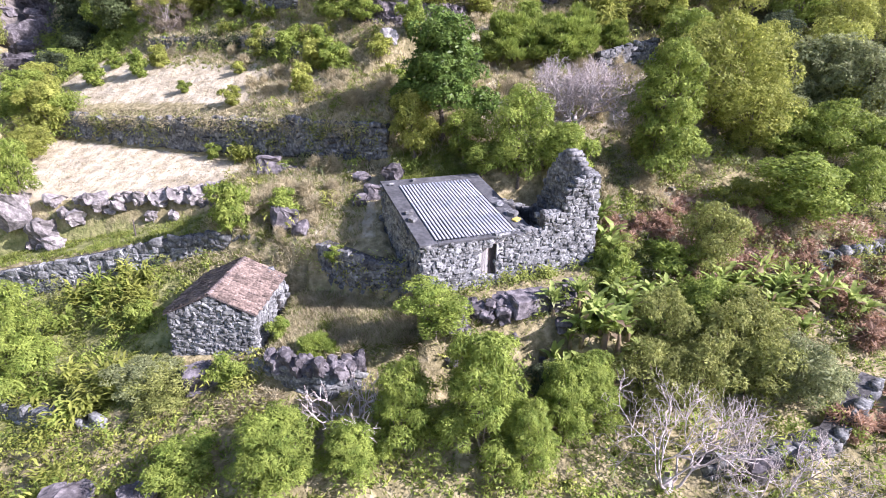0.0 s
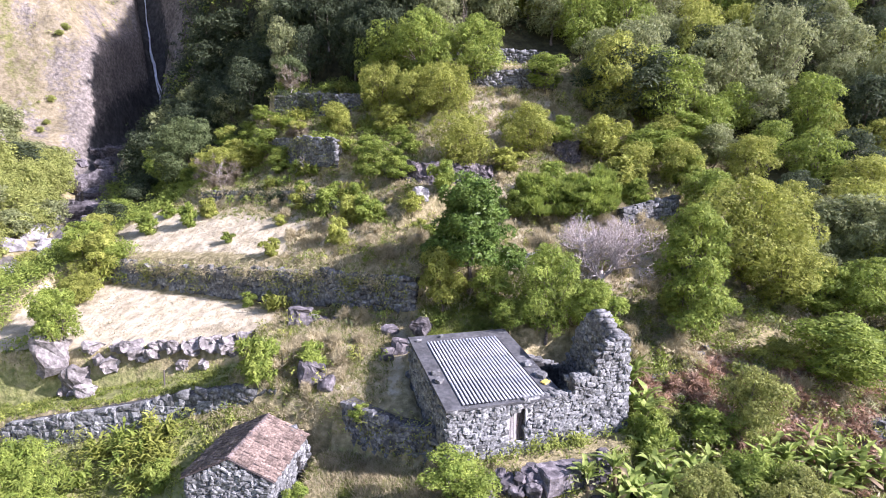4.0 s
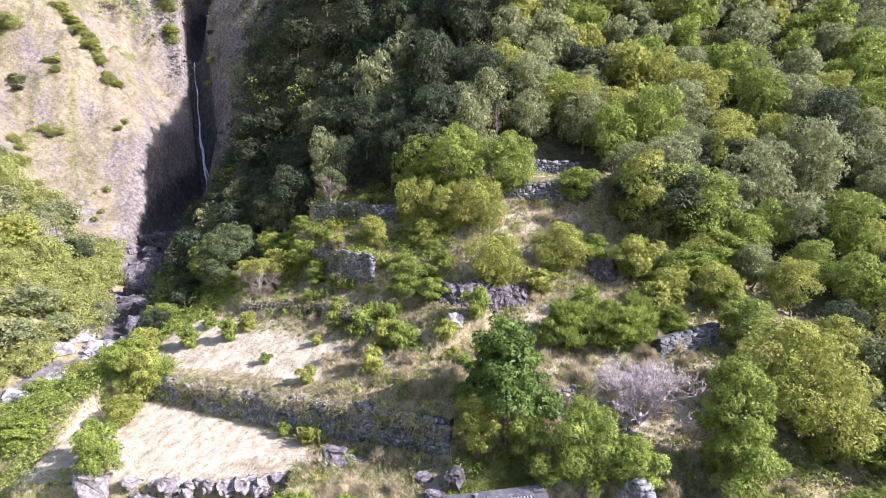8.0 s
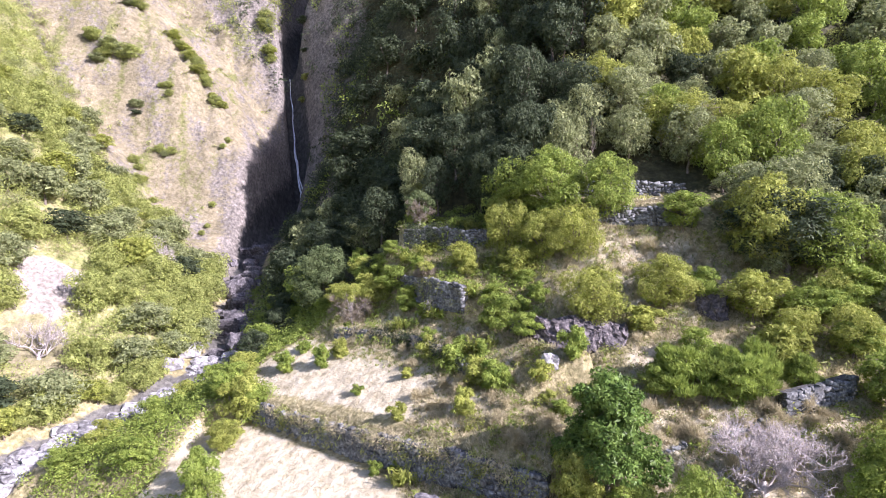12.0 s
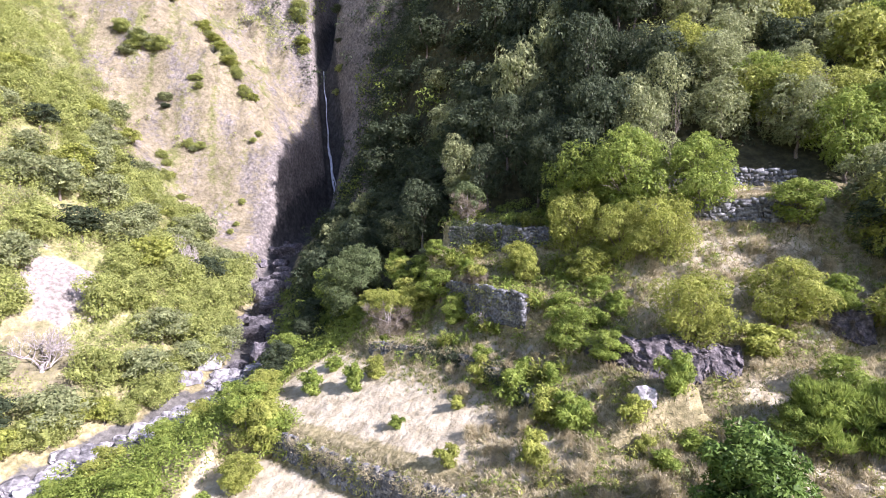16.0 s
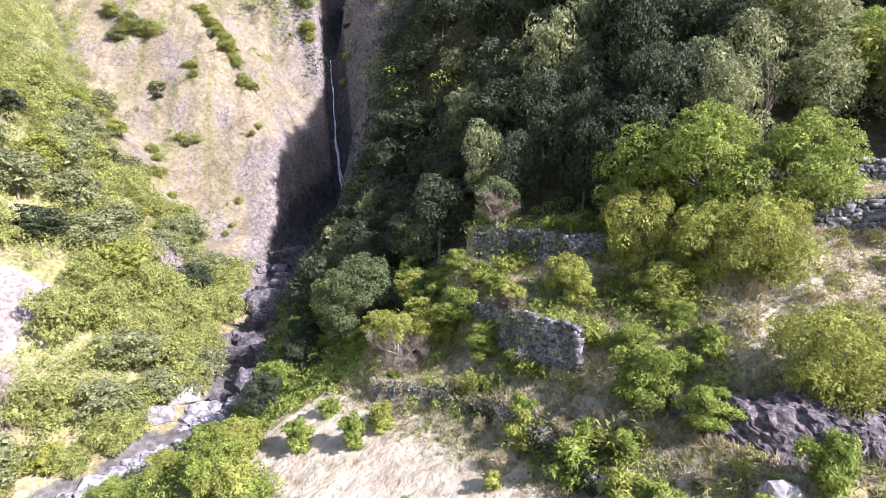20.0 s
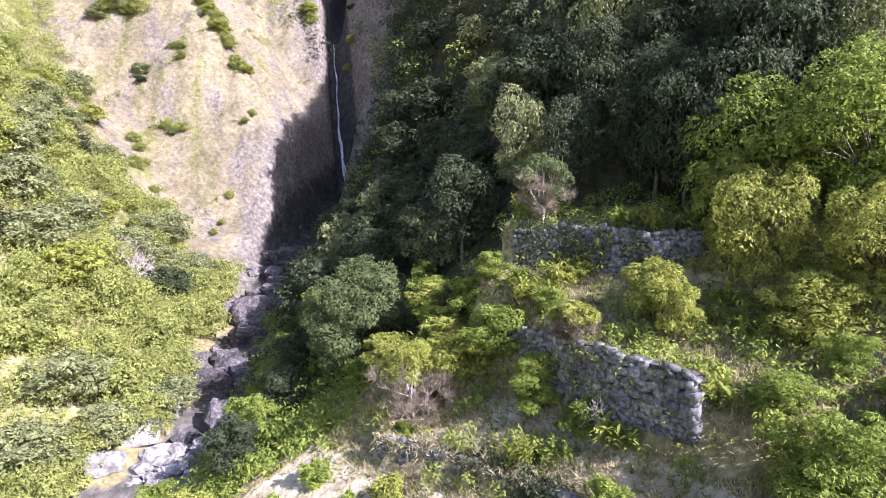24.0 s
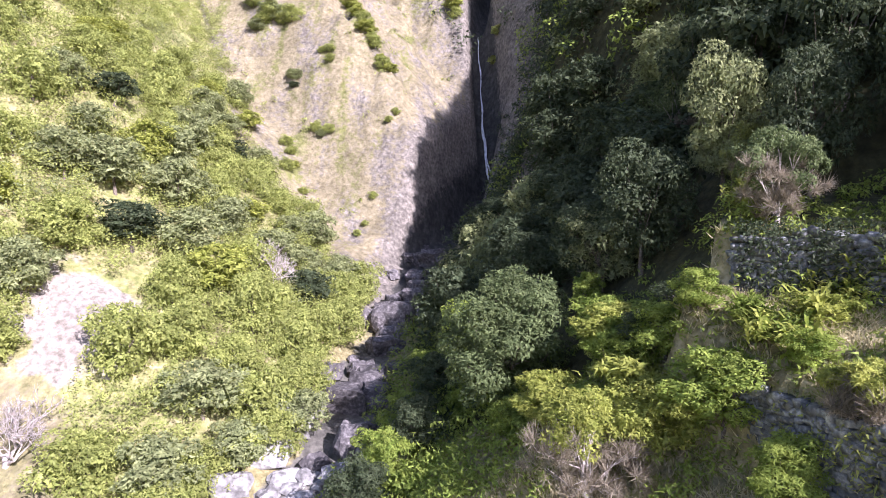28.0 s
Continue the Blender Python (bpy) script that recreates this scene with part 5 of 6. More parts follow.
for row in [
    ("grey", 16.9, 21.7, 3.3, 4),
    ("olive", 14.9, 23.9, 3.9, 4.3),
    ("olive", 15.1, 22.1, 3.4, 4.3),
    ("willow", -1.7, 18.7, 4.8, 3),
    ("willow", 1.6, 18.5, 6.2, 4.3),
    ("willow", 5.1, 19.5, 4.1, 2.7),
    ("willow", 6.6, 20.4, 3.4, 3.0),
    ("dark", 5.0, 21.2, 2.2, 2.6),
    ("olive", 9.4, 21.4, 3.4, 3.8),
    ("olive", 12.0, 21.4, 3.4, 4.0),
    ("willow", 3.5, 17.7, 3.6, 2.8),
    ("willow", -6.7, 17.4, 3.6, 3.8),
    ("willow", -3.9, 17.6, 2.7, 2.6),
    ("bright", -0.4, 22.6, 2.6, 3.4),
    ("shrub", -13.1, 31.9, 3.1, 2.9),
    ("shrub", -10.2, 33, 1.9, 2.2),
    ("willow", -22.9, 24.7, 6, 4.5),
    ("shrub", -10.5, 22.3, 1.7, 1.9),
    ("shrub", -8.6, 25, 1.1, 1.3),
    ("shrub", -17, 27.1, 1.7, 1.9),
    ("bright", -10.9, 17.7, 2, 3),
    ("shrub", -6.2, 29.3, 1, 1.3),
    ("shrub", -24.4, 26.1, 2, 1.9),
    ("olive", -13.6, 22.1, 2, 4.3),
]:
    plant(*row)
for row in [
    ("grey", -14.8, 22.7, 1.8, 3.4),
    ("shrub", -12, 30.1, 1.1, 1.4),
    ("olive", 10.6, 29.8, 1.8, 2),
    ("yellow", 19.2, 34.2, 2.3, 3.3),
    ("spiky", 5.7, 48.2, 3.7, 4.3),
    ("spiky", 9.5, 47.9, 3.5, 5.2),
    ("yshrub", 13.9, 51.6, 3.2, 4.3),
    ("spiky", 14.5, 50.1, 2.8, 2.9),
    ("yellow", 13.8, 37.8, 2.5, 2),
]:
    plant(*row)
# left terraces
for row in [
    ("yellow", -35.1, 49.2, 5.2, 4.6),
    ("bright", -37, 49.7, 3.8, 3.6),
    ("bright", -30.2, 37.2, 4.9, 3.5),
    ("yellow", -34, 44.7, 2.3, 2.5),
    ("bright", -32.9, 39.7, 3.8, 2),
    ("shrub", -33.1, 53.9, 2.4, 2.8),
    ("shrub", -28.7, 53.9, 2.6, 2.3),
    ("yshrub", -27.4, 55.7, 2, 2.3),
    ("shrub", -32.9, 57.4, 1.5, 2),
    ("yshrub", -16.7, 53.5, 2.3, 2.4),
    ("shrub", -13.7, 51, 2.7, 3),
    ("yshrub", -10.9, 48.4, 2.7, 3),
    ("shrub", -8.8, 47.9, 2.5, 2.4),
    ("shrub", -13.1, 51.9, 2, 2.1),
    ("yshrub", -16.9, 45, 1.6, 1.9),
    ("shrub", -18.2, 42.7, 1.3, 1.4),
    ("shrub", -16.3, 42.9, 1.3, 1.3),
    ("shrub", -35.7, 49.8, 2.7, 2.6),
    ("yellow", -37.6, 53.1, 3.4, 3.7),
    ("bright", -33.7, 49.6, 3.2, 3),
]:
    plant(*row)
for row in [
    ("yellow", -34.4, 45.6, 2.7, 3.6),
    ("bright", -42.1, 42.5, 3.2, 4.2),
    ("shrub", -17.2, 55, 1.4, 1.8),
    ("yshrub", -5.1, 47.2, 1.8, 1.9),
    ("shrub", -2.3, 48.8, 1.9, 1.6),
    ("shrub", -22.4, 48.9, 1.1, 1.2),
    ("shrub", -11, 51.1, 1.8, 1.9),
    ("yshrub", -18, 50.5, 1.1, 1.3),
]:
    plant(*row)
# mid slope
for row in [
    ("bright", -44, 76.3, 5.4, 5.2),
    ("yshrub", -27.5, 63.9, 3.3, 4.2),
    ("bright", -23.6, 62.8, 3.6, 4.4),
    ("yellow", -26.0, 63.0, 3.2, 4.2),
    ("yellow", -29.4, 68.0, 3.6, 5.2),
    ("bright", -30.6, 69.5, 4, 4.6),
    ("yellow", -11.5, 66.6, 4.7, 3.8),
    ("yellow", -15.4, 62.1, 3.4, 3.6),
    ("yellow", -11.8, 65.1, 2.8, 2.7),
    ("bigyellow", -6, 61.6, 5.8, 5.2),
    ("bigyellow", -2.6, 61, 6.2, 5.6),
    ("bigyellow", -0.8, 53.9, 5.8, 5.8),
    ("yellow", -9, 60.8, 3.6, 4.3),
    ("bright", -9.9, 54.2, 4.1, 3.9),
    ("yshrub", 3.3, 53.7, 2.3, 3.7),
    ("bigyellow", 5.5, 56, 5.4, 5.9),
    ("bright", 9, 57.3, 3.5, 3.3),
    ("yellow", 12.9, 55.8, 4.9, 5.2),
    ("bright", 17.3, 56.1, 3.8, 5.1),
    ("bright", 21.3, 57.8, 4.3, 5.7),
    ("bigbright", -10.2, 67.4, 8.4, 7.4),
]:
    plant(*row)
for row in [
    ("bigbright", -5.4, 65.6, 9.2, 8.2),
    ("bigbright", 0.4, 64.8, 7.8, 7.0),
    ("bright", 8.1, 64.5, 4.5, 4.9),
    ("dark", 16.9, 61.1, 8.2, 10.1),
    ("grey", 21.8, 63.2, 5.4, 5.1),
    ("grey", 23.1, 71.2, 5.7, 6.4),
    ("dark", 28.3, 68.3, 6.9, 7.8),
    ("bright", 7.3, 50.9, 3.3, 2.9),
    ("spiky", 8.8, 49.2, 3.2, 3.3),
    ("spiky", 11.4, 49.4, 3.9, 3.7),
    ("spiky", 4.8, 48.6, 3.4, 3.3),
    ("yshrub", 13.8, 51.5, 4, 4),
    ("bright", 3.8, 47.5, 2.9, 2.8),
    ("bright", 20.3, 48.8, 5, 4.7),
    ("bright", 20.2, 53.6, 3.5, 4.3),
    ("grey", 23.9, 56.1, 4.7, 4.4),
    ("spiky", 18.8, 57.1, 3.3, 5.7),
    ("spiky", 23.1, 58.9, 3.3, 4.7),
    ("shrub", -2.6, 48.5, 2.8, 2.4),
    ("shrub", -9.4, 47.9, 2.6, 3),
]:
    plant(*row)
for row in [
    ("bright", -7.0, 51.8, 2.6, 3.2),
    ("yshrub", -5.0, 51.0, 1.5, 2.2),
    ("shrub", -3.4, 45.6, 1.4, 2.0),
    ("yshrub", -4.4, 46.6, 1.2, 1.6),
    ("shrub", -1.6, 47.0, 1.3, 1.8),
    ("yshrub", -11.2, 44.8, 2.5, 2.3),
    ("shrub", 9.7, 47.5, 1.9, 2),
    ("shrub", -6.4, 57, 2.1, 2.9),
    ("grey", 2.6, 75.7, 8.5, 8.1),
    ("bigyellow", 8.2, 75.7, 6.8, 8.7),
    ("dark", -2.4, 75.1, 8.6, 8.2),
    ("pink", 12.4, 77, 4.6, 5.8),
]:
    plant(*row)
# above the gorge
for row in [
    ("yellow", -14.5, 60.7, 3.1, 2.6),
    ("bigyellow", -10.6, 64.2, 6.4, 4.8),
    ("yellow", -7.7, 62.4, 2, 2.1),
    ("shrub", -11.5, 66.1, 1.6, 1.8),
    ("bright", -11.8, 67.5, 4.4, 3.4),
    ("bright", -8.4, 67.3, 4.4, 3.7),
    ("bright", -5.4, 67, 4.7, 3.1),
    ("bright", -10.7, 56.7, 2, 2.8),
    ("bright", -8, 59.1, 2.1, 2.2),
    ("bright", -29, 67, 3.2, 3.3),
    ("yshrub", -26.6, 63.5, 2.3, 2.4),
    ("bright", -39.9, 70.6, 3.8, 3.7),
    ("bright", -34, 64.8, 2.6, 2.7),
    ("shrub", -41.8, 71, 2, 2.3),
    ("grey", -33.3, 97.6, 9.4, 9),
    ("dark", -27.7, 93.5, 9.9, 8.2),
    ("grey", -33.1, 76.2, 5.7, 5.4),
    ("dark", -54.1, 100.9, 6.8, 9.7),
    ("dark", -43.1, 92.5, 7.7, 8.6),
    ("grey", -25.3, 76.7, 4.1, 4.2),
]:
    plant(*row)
for row in [
    ("shrub", -17.1, 58.8, 1.1, 1.3),
    ("shrub", -21.3, 60, 1.2, 1.4),
    ("yshrub", -19.7, 60.7, 1.4, 1.4),
    ("shrub", -28.6, 60.1, 1.1, 1.3),
    ("shrub", -7.9, 56.2, 1.9, 2),
    ("bright", -28.8, 66.1, 3, 3.3),
    ("yellow", -32, 64.7, 3.1, 4),
    ("bright", -20.8, 62.3, 1.6, 1.9),
    ("shrub", -40.5, 70.8, 2.3, 2.5),
    ("bright", -47.3, 75.3, 3.5, 3.3),
    ("grey", -30.5, 91.9, 10.5, 8.5),
    ("olive", -24.2, 75.8, 3.6, 3.4),
    ("bright", -33.6, 74.9, 2.9, 2.7),
    ("shrub", -22.8, 64.4, 1.3, 1.6),
    ("yshrub", -20, 65.1, 1.1, 1.4),
    ("bigtree", -36.8, 69.6, 9.0, 8.6),
    ("dark", -41.6, 61.2, 4.2, 4.0),
    ("bright", -26.4, 65.8, 2.8, 3.4),
    ("dark", -25.8, 67.8, 3.0, 3.2),
    ("dark", -27.6, 66.8, 2.6, 3.0),
    ("bright", -24.9, 64.9, 2.0, 2.4),
    ("bright", -43.2, 64.6, 4.4, 4.2),
    ("dark", -42.6, 67.6, 4.6, 4.2),
    ("bright", -45.4, 69.8, 4.2, 4.0),
    ("dark", -45.0, 73.0, 4.6, 4.4),
]:
    plant(*row)

# ---- bare trees, bananas, ginger ----
for row in [("willow", -21.2, 60.2, 3.0, 3.0), ("bright", -29.0, 63.0, 3.0, 3.6), ("shrub", -18.6, 58.4, 1.8, 2.2),
            ("yellow", -49.2, 46.0, 3.0, 3.6), ("bright", -47.0, 50.5, 2.8, 3.6), ("bright", -51.0, 43.0, 2.6, 3.4), ("yellow", -46.2, 54.5, 2.8, 3.2), ("bright", -45.4, 58.0, 3.0, 3.4),
            ("shrub", 9.2, 26.6, 2.0, 2.2), ("shrub", 8.6, 24.8, 1.6, 2.0), ("shrub", 9.6, 28.4, 1.8, 1.8), ("shrub", 7.4, 23.4, 1.2, 1.8)]:
    plant(*row)
plant("spiky", -6.4, 23.0, 1.0, 1.7)
plant("spiky", -5.7, 22.8, 0.8, 1.3)
post = thing("wooden_post", -20.9, 34.8, float(ground(-20.9, 34.8)), "thin weathered wooden post standing in the grass strip", "post")
under(new("pole", fast_mesh("pole", *tube([(0, 0, -0.2), (0.02, 0, 0.5), (0.03, 0.02, 1.1)], [0.05, 0.045, 0.04], 6), M_PLANK_DARK)), post)
bare_tree(-2.0, 70.6, 7.5, 3.0, 411, "tall thin bare trunk at the edge of the forest", 3, 0.3, 0.02, M_BARK)
bare_tree(-3.6, 72.0, 7.0, 2.6, 412, "tall thin bare trunk at the edge of the forest", 3, 0.3, 0.02, M_BARK)
bare_tree(9.8, 41.4, 5.4, 8.4, 401, "leafless grey fig tree with a dense dome of twigs", 6, 0.7, 0.026, None, 8)
bare_tree(9.2, 17.4, 5.0, 7.5, 402, "leafless pale fig tree with long crooked branches", 5, 0.62, 0.014)
bare_tree(13.0, 16.6, 4.2, 6.0, 403, "leafless pale fig tree with long crooked branches", 5, 0.62, 0.014)
bare_tree(-4.2, 19.4, 3.2, 4.2, 404, "small leafless tree before the court wall", 4, 0.6)
bare_tree(-72.0, 78.0, 6.0, 7.0, 405, "leafless grey tree on the far slope", 5, 0.6)
bare_tree(-64.5, 51.5, 5.0, 7.0, 406, "leafless grey tree over a bare scar", 5, 0.6)
bare_tree(-33.6, 76.8, 5.4, 3.6, 413, "thin leafless tree in the shade above the gorge", 4, 0.35, 0.018, M_BARK)
bare_tree(-17.5, 58.2, 2.4, 2.8, 408, "small leafless bush on the terrace wall", 4, 0.7)
bare_tree(-1.5, 55.2, 3.0, 3.6, 409, "leafless grey tree above the rock face", 4, 0.6)
bare_tree(-60.0, 40.0, 4.0, 6.0, 410, "leafless grey tree beside the stream", 4, 0.6)
half_dry(-28.4, 60.9, 5.0, 5.4, 421, "half-dry bush, yellow-green above and bare pinkish twigs below", L_YELLOW, 0.34)
half_dry(-22.4, 68.2, 4.6, 4.0, 422, "many-stemmed pale tree with a thin green top on a terrace wall", L_ROUND, 0.42, 0.12)
half_dry(-30.4, 88.5, 7.0, 8.0, 423, "broad forest tree with a sunlit top and bare pinkish underside", L_ROUND, 0.6, 0.3)
half_dry(-19.2, 60.2, 2.0, 2.6, 424, "small half-dry bush with bare stems on a wall end", L_YELLOW, 0.3, 0.1)
_r = random.Random(29)
k = 0
for cx, cy, sx, sy, n in [(7.4, 22.2, 0.9, 0.9, 18), (8.9, 23.8, 0.9, 0.9, 13), (10.6, 26.2, 1.3, 0.6, 9), (18.6, 26.9, 2.2, 0.6, 26), (9.8, 31.0, 0.5, 1.0, 7), (13.4, 27.0, 1.0, 0.5, 6)]:
    for _ in range(n):
        banana(cx + _r.gauss(0, sx), cy + _r.gauss(0, sy), _r.uniform(1.4, 2.3), 500 + k)
        k += 1
_r = random.Random(31)
for (cx, cy, sx, sy, n) in [(-18.5, 28.6, 2.6, 1.6, 16), (-21, 30.4, 1.6, 0.8, 6), (-17.5, 22.8, 3.0, 1.2, 12), (-24, 25.4, 1.6, 1.0, 5), (-15, 66.4, 5.0, 0.6, 18), (-21, 63.5, 3.0, 1.5, 12),
                            (-12, 62.0, 3.0, 1.5, 8), (-30, 64.5, 3, 1.5, 8), (-12.6, 57.0, 1.5, 0.8, 4), (-24, 71, 3, 1.5, 6), (-15.3, 41.6, 1.2, 0.4, 3), (-11, 52, 2.0, 1.0, 4),
                            (-19, 17.4, 2.4, 1.4, 8), (-24, 19, 2.4, 1.5, 6), (-20, 57.2, 3.0, 0.7, 8)]:
    for _ in range(n):
        cane(cx + _r.gauss(0, sx * 0.6), cy + _r.gauss(0, sy * 0.6), _r.uniform(0.8, 1.25))

_r = random.Random(33)
for cx, cy, sx, sy, n in [(17.5, 31.0, 2.4, 1.6, 16), (22.5, 27.5, 2.6, 1.8, 26), (25.5, 22.0, 2.5, 2.2, 18), (12.5, 32.0, 1.2, 0.8, 6), (22.0, 19.0, 2.0, 1.6, 8)]:
    for _ in range(n):
        w = _r.uniform(0.9, 2.0)
        plant("rust", cx + _r.gauss(0, sx), cy + _r.gauss(0, sy), w * 0.6, w)
for cx, cy, sx, sy, n in [(12.0, 36.0, 1.6, 1.6, 16), (14.5, 41.0, 2.4, 2.4, 18), (2.0, 44.5, 4.0, 1.6, 22), (9.0, 48.0, 4.0, 2.0, 26), (17.0, 44.5, 2.5, 2.5, 14), (6.0, 58.5, 4.0, 2.5, 20),
                          (-7.0, 42.0, 2.0, 1.0, 10), (-11.0, 34.0, 2.0, 1.2, 10), (-10.5, 48.0, 3.0, 1.2, 14), (20.5, 33.0, 2.0, 1.5, 10), (-13.0, 53.5, 3.0, 0.9, 12), (-8.0, 31.5, 0.8, 0.8, 4), (-8.4, 36.0, 1.6, 1.2, 10)]:
    for _ in range(n):
        w = _r.uniform(0.7, 1.5)
        plant("straw", cx + _r.gauss(0, sx), cy + _r.gauss(0, sy), w * _r.uniform(0.6, 0.9), w)

# ---- forest on the hill ----
_r = random.Random(41)
FOREST = []
tries = 0
while len(FOREST) < 200 and tries < 9000:
    tries += 1
    x, y = _r.uniform(-52, 62), _r.uniform(60, 108)
    d = (x - float(stream_x(y))) * 0.93
    if d < 6 or (y < 72 and -30 < x < 12) or y < 60 + 0.0 * x:
        continue
    if (-12 < x < 11 and y < 71):
        continue
    if (x < -36 and y < 78) or (x < -27 and y < 74) or (x + 37) ** 2 + (y - 71) ** 2 < 40 or any((x - a) ** 2 + (y - b) ** 2 < 17 for a, b in FOREST):
        continue
    FOREST.append((x, y))
# leaf tones follow the slope's sun and shade: dark in the west, bright east
for x, y in FOREST:
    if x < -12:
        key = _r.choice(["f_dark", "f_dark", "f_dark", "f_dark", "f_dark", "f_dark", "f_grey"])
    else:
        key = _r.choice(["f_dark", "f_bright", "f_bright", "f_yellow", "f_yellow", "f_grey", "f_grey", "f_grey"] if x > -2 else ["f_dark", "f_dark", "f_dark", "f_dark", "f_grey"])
    w = _r.uniform(5.2, 8.4) if x > -4 else _r.uniform(5.0, 7.4)
    if y < 80 or x > 20 and y < 84:
        key = key.replace("f_", "n_")
    tall = 1.5 if -30 < x < -2 else 1.1
    plant(key, x, y, w * tall * _r.uniform(0.9, 1.2), w)
# tall trees added to throw shade on the terrace wall west of them
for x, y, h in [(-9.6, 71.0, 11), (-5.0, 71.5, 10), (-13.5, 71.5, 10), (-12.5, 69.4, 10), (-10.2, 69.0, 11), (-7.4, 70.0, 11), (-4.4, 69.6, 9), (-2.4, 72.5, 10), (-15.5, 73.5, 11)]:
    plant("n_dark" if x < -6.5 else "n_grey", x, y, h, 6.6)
# right-hand slope above and beside the house
_r = random.Random(43)
RIGHT = []
tries = 0
while len(RIGHT) < 60 and tries < 6000:
    tries += 1
    x, y = _r.uniform(14, 50), _r.uniform(33, 62)
    if x < 26 and y < 52:
        continue
    if any((x - a) ** 2 + (y - b) ** 2 < 14 for a, b in RIGHT):
        continue
    RIGHT.append((x, y))
    w = _r.uniform(3.6, 5.6)
    plant(_r.choice(["n_bright", "n_bright", "n_yellow", "n_grey", "n_grey", "n_dark", "n_yellow", "n_yellow"]), x, y, w * _r.uniform(0.9, 1.25), w)


def canopy(name, label, n, area, keep, leaf, size, per, material, seed, rise=0.7):
    """A closed cover of far treetops that nobody could count, as one mesh."""
    r = np.random.default_rng(seed)
    x, y = r.uniform(area[0], area[1], n), r.uniform(area[2], area[3], n)
    ok = keep(x, y)
    x, y = x[ok], y[ok]
    z = ground(x, y)
    rad = size * r.uniform(0.6, 1.4, len(x))
    c = np.stack([x, y, z + rad * rise], -1)
    many = 7
    u = unit(r.normal(0, 1, (len(c) * many, 3)) + [0, 0, 0.6])
    big = np.repeat(rad, many)
    C = np.repeat(c, many, 0) + u * (big * r.uniform(0.55, 0.85, len(u)))[:, None] * [1, 1, 0.8]
    p, o = bunch_leaves(C, u, big * r.uniform(0.32, 0.52, len(u)), per * len(c), r)
    v, f = leaf_quads(p, o, leaf[0], leaf[1], r, 0.45)
    return tagged(new(name, fast_mesh(name, v, f, material)), label, "woods", kind="stuff")


def patchy(x, y, size, seed, cut):
    return waves(x, y, size, seed) > cut


def left_side(x, y):
    d = (x - stream_x(y)) * 0.93
    scar = (np.hypot((x + 70.6) / 4.7, (y - 58.6) / 4.2) < 1) | (np.hypot((x + 66.5) / 6.5, (y - 51.5) / 3.6) + 0.3 * waves(x, y, 3, 37) < 1)
    return (d < -4.2) & ~scar & (y < cliff_line(x) + 1.6 * waves(x, y, 6, 34))


for k, (m, seed, cut, n, size) in enumerate([(L_SLOPE, 61, -0.4, 2600, 1.5), (L_SLOPE, 62, -3.0, 3200, 1.3), (L_GREY, 63, 0.35, 1500, 1.7)]):
    canopy("far_slope_woods", ("sunlit yellow-green scrub", "sunlit green scrub", "grey-green heath")[k] + " covering the far valley side", n, (-150, -50, 30, 125),
           lambda x, y: left_side(x, y) & patchy(x, y, 17, 70 + k, cut), (0.23, 0.14), size, 150, m, seed, 0.9)
_r = random.Random(47)
LEFT = []
tries = 0
while len(LEFT) < 120 and tries < 6000:
    tries += 1
    x, y = _r.uniform(-112, -52), _r.uniform(42, 108)
    if not bool(left_side(np.array([x]), np.array([y]))[0]) or any((x - a) ** 2 + (y - b) ** 2 < 17 for a, b in LEFT):
        continue
    LEFT.append((x, y))
    w = _r.uniform(4.4, 7.2)
    grove = float(waves(np.array(x), np.array(y), 26, 36))
    key = _r.choice(["f_grey", "f_grey", "f_dark", "f_grey", "f_slope"]) if grove > 0.3 else _r.choice(["f_slope", "f_slope", "f_yellow", "f_slope", "f_grey"])
    plant(key, x, y, w * _r.uniform(0.7, 0.95), w)
# scrub hanging over the stream from its far bank
for k in range(15):
    y = 40 + 2.0 * k + _r.uniform(-0.6, 0.6)
    w = _r.uniform(3.2, 5.0)
    plant(_r.choice(["f_slope", "f_yellow", "f_slope", "f_grey"]), float(stream_x(y)) - 4.6 + _r.uniform(-1.2, 0.8), y, w * 0.8, w, label="rounded sunlit scrub on the far bank of the stream")
# scrub on the cliff: along its ledges, over its foot and on its brow
_r = random.Random(53)
for ax, ay, bx, by, n, w0, keys in [(-110, 127, -93, 122.5, 14, 4.2, ("f_slope", "f_yellow", "f_grey")), (-109.5, 111.8, -107.5, 113, 3, 3.6, ("f_dark", "f_grey")), (-100.5, 110, -98.8, 111.6, 3, 3.2, ("f_grey", "f_slope")),
                                    (-125, 113, -113, 115.4, 9, 4.8, ("f_yellow", "f_slope", "f_grey")), (-104, 106.5, -96, 103.0, 6, 2.8, ("f_slope", "f_yellow")), (-106, 118, -103, 116, 3, 2.4, ("f_slope",)),
                                    (-118, 122, -122, 126, 5, 4.4, ("f_slope", "f_grey")), (-90, 120, -88.5, 117, 2, 1.8, ("f_slope",)), (-87, 110, -85.5, 106, 3, 2.0, ("f_slope", "f_yellow")),
                                    (-96.5, 151, -101, 157, 7, 5.0, ("f_slope", "f_yellow")), (-88.5, 158, -86, 152, 4, 4.0, ("f_slope", "f_dark"))]:
    for k in range(n):
        u = (k + _r.random()) / n
        w = w0 * _r.uniform(0.6, 1.25)
        plant(_r.choice(keys), ax + (bx - ax) * u + _r.gauss(0, 0.7), ay + (by - ay) * u + _r.gauss(0, 0.7), w * _r.uniform(0.5, 0.75), w, label="low rounded scrub rooted on the bare cliff")
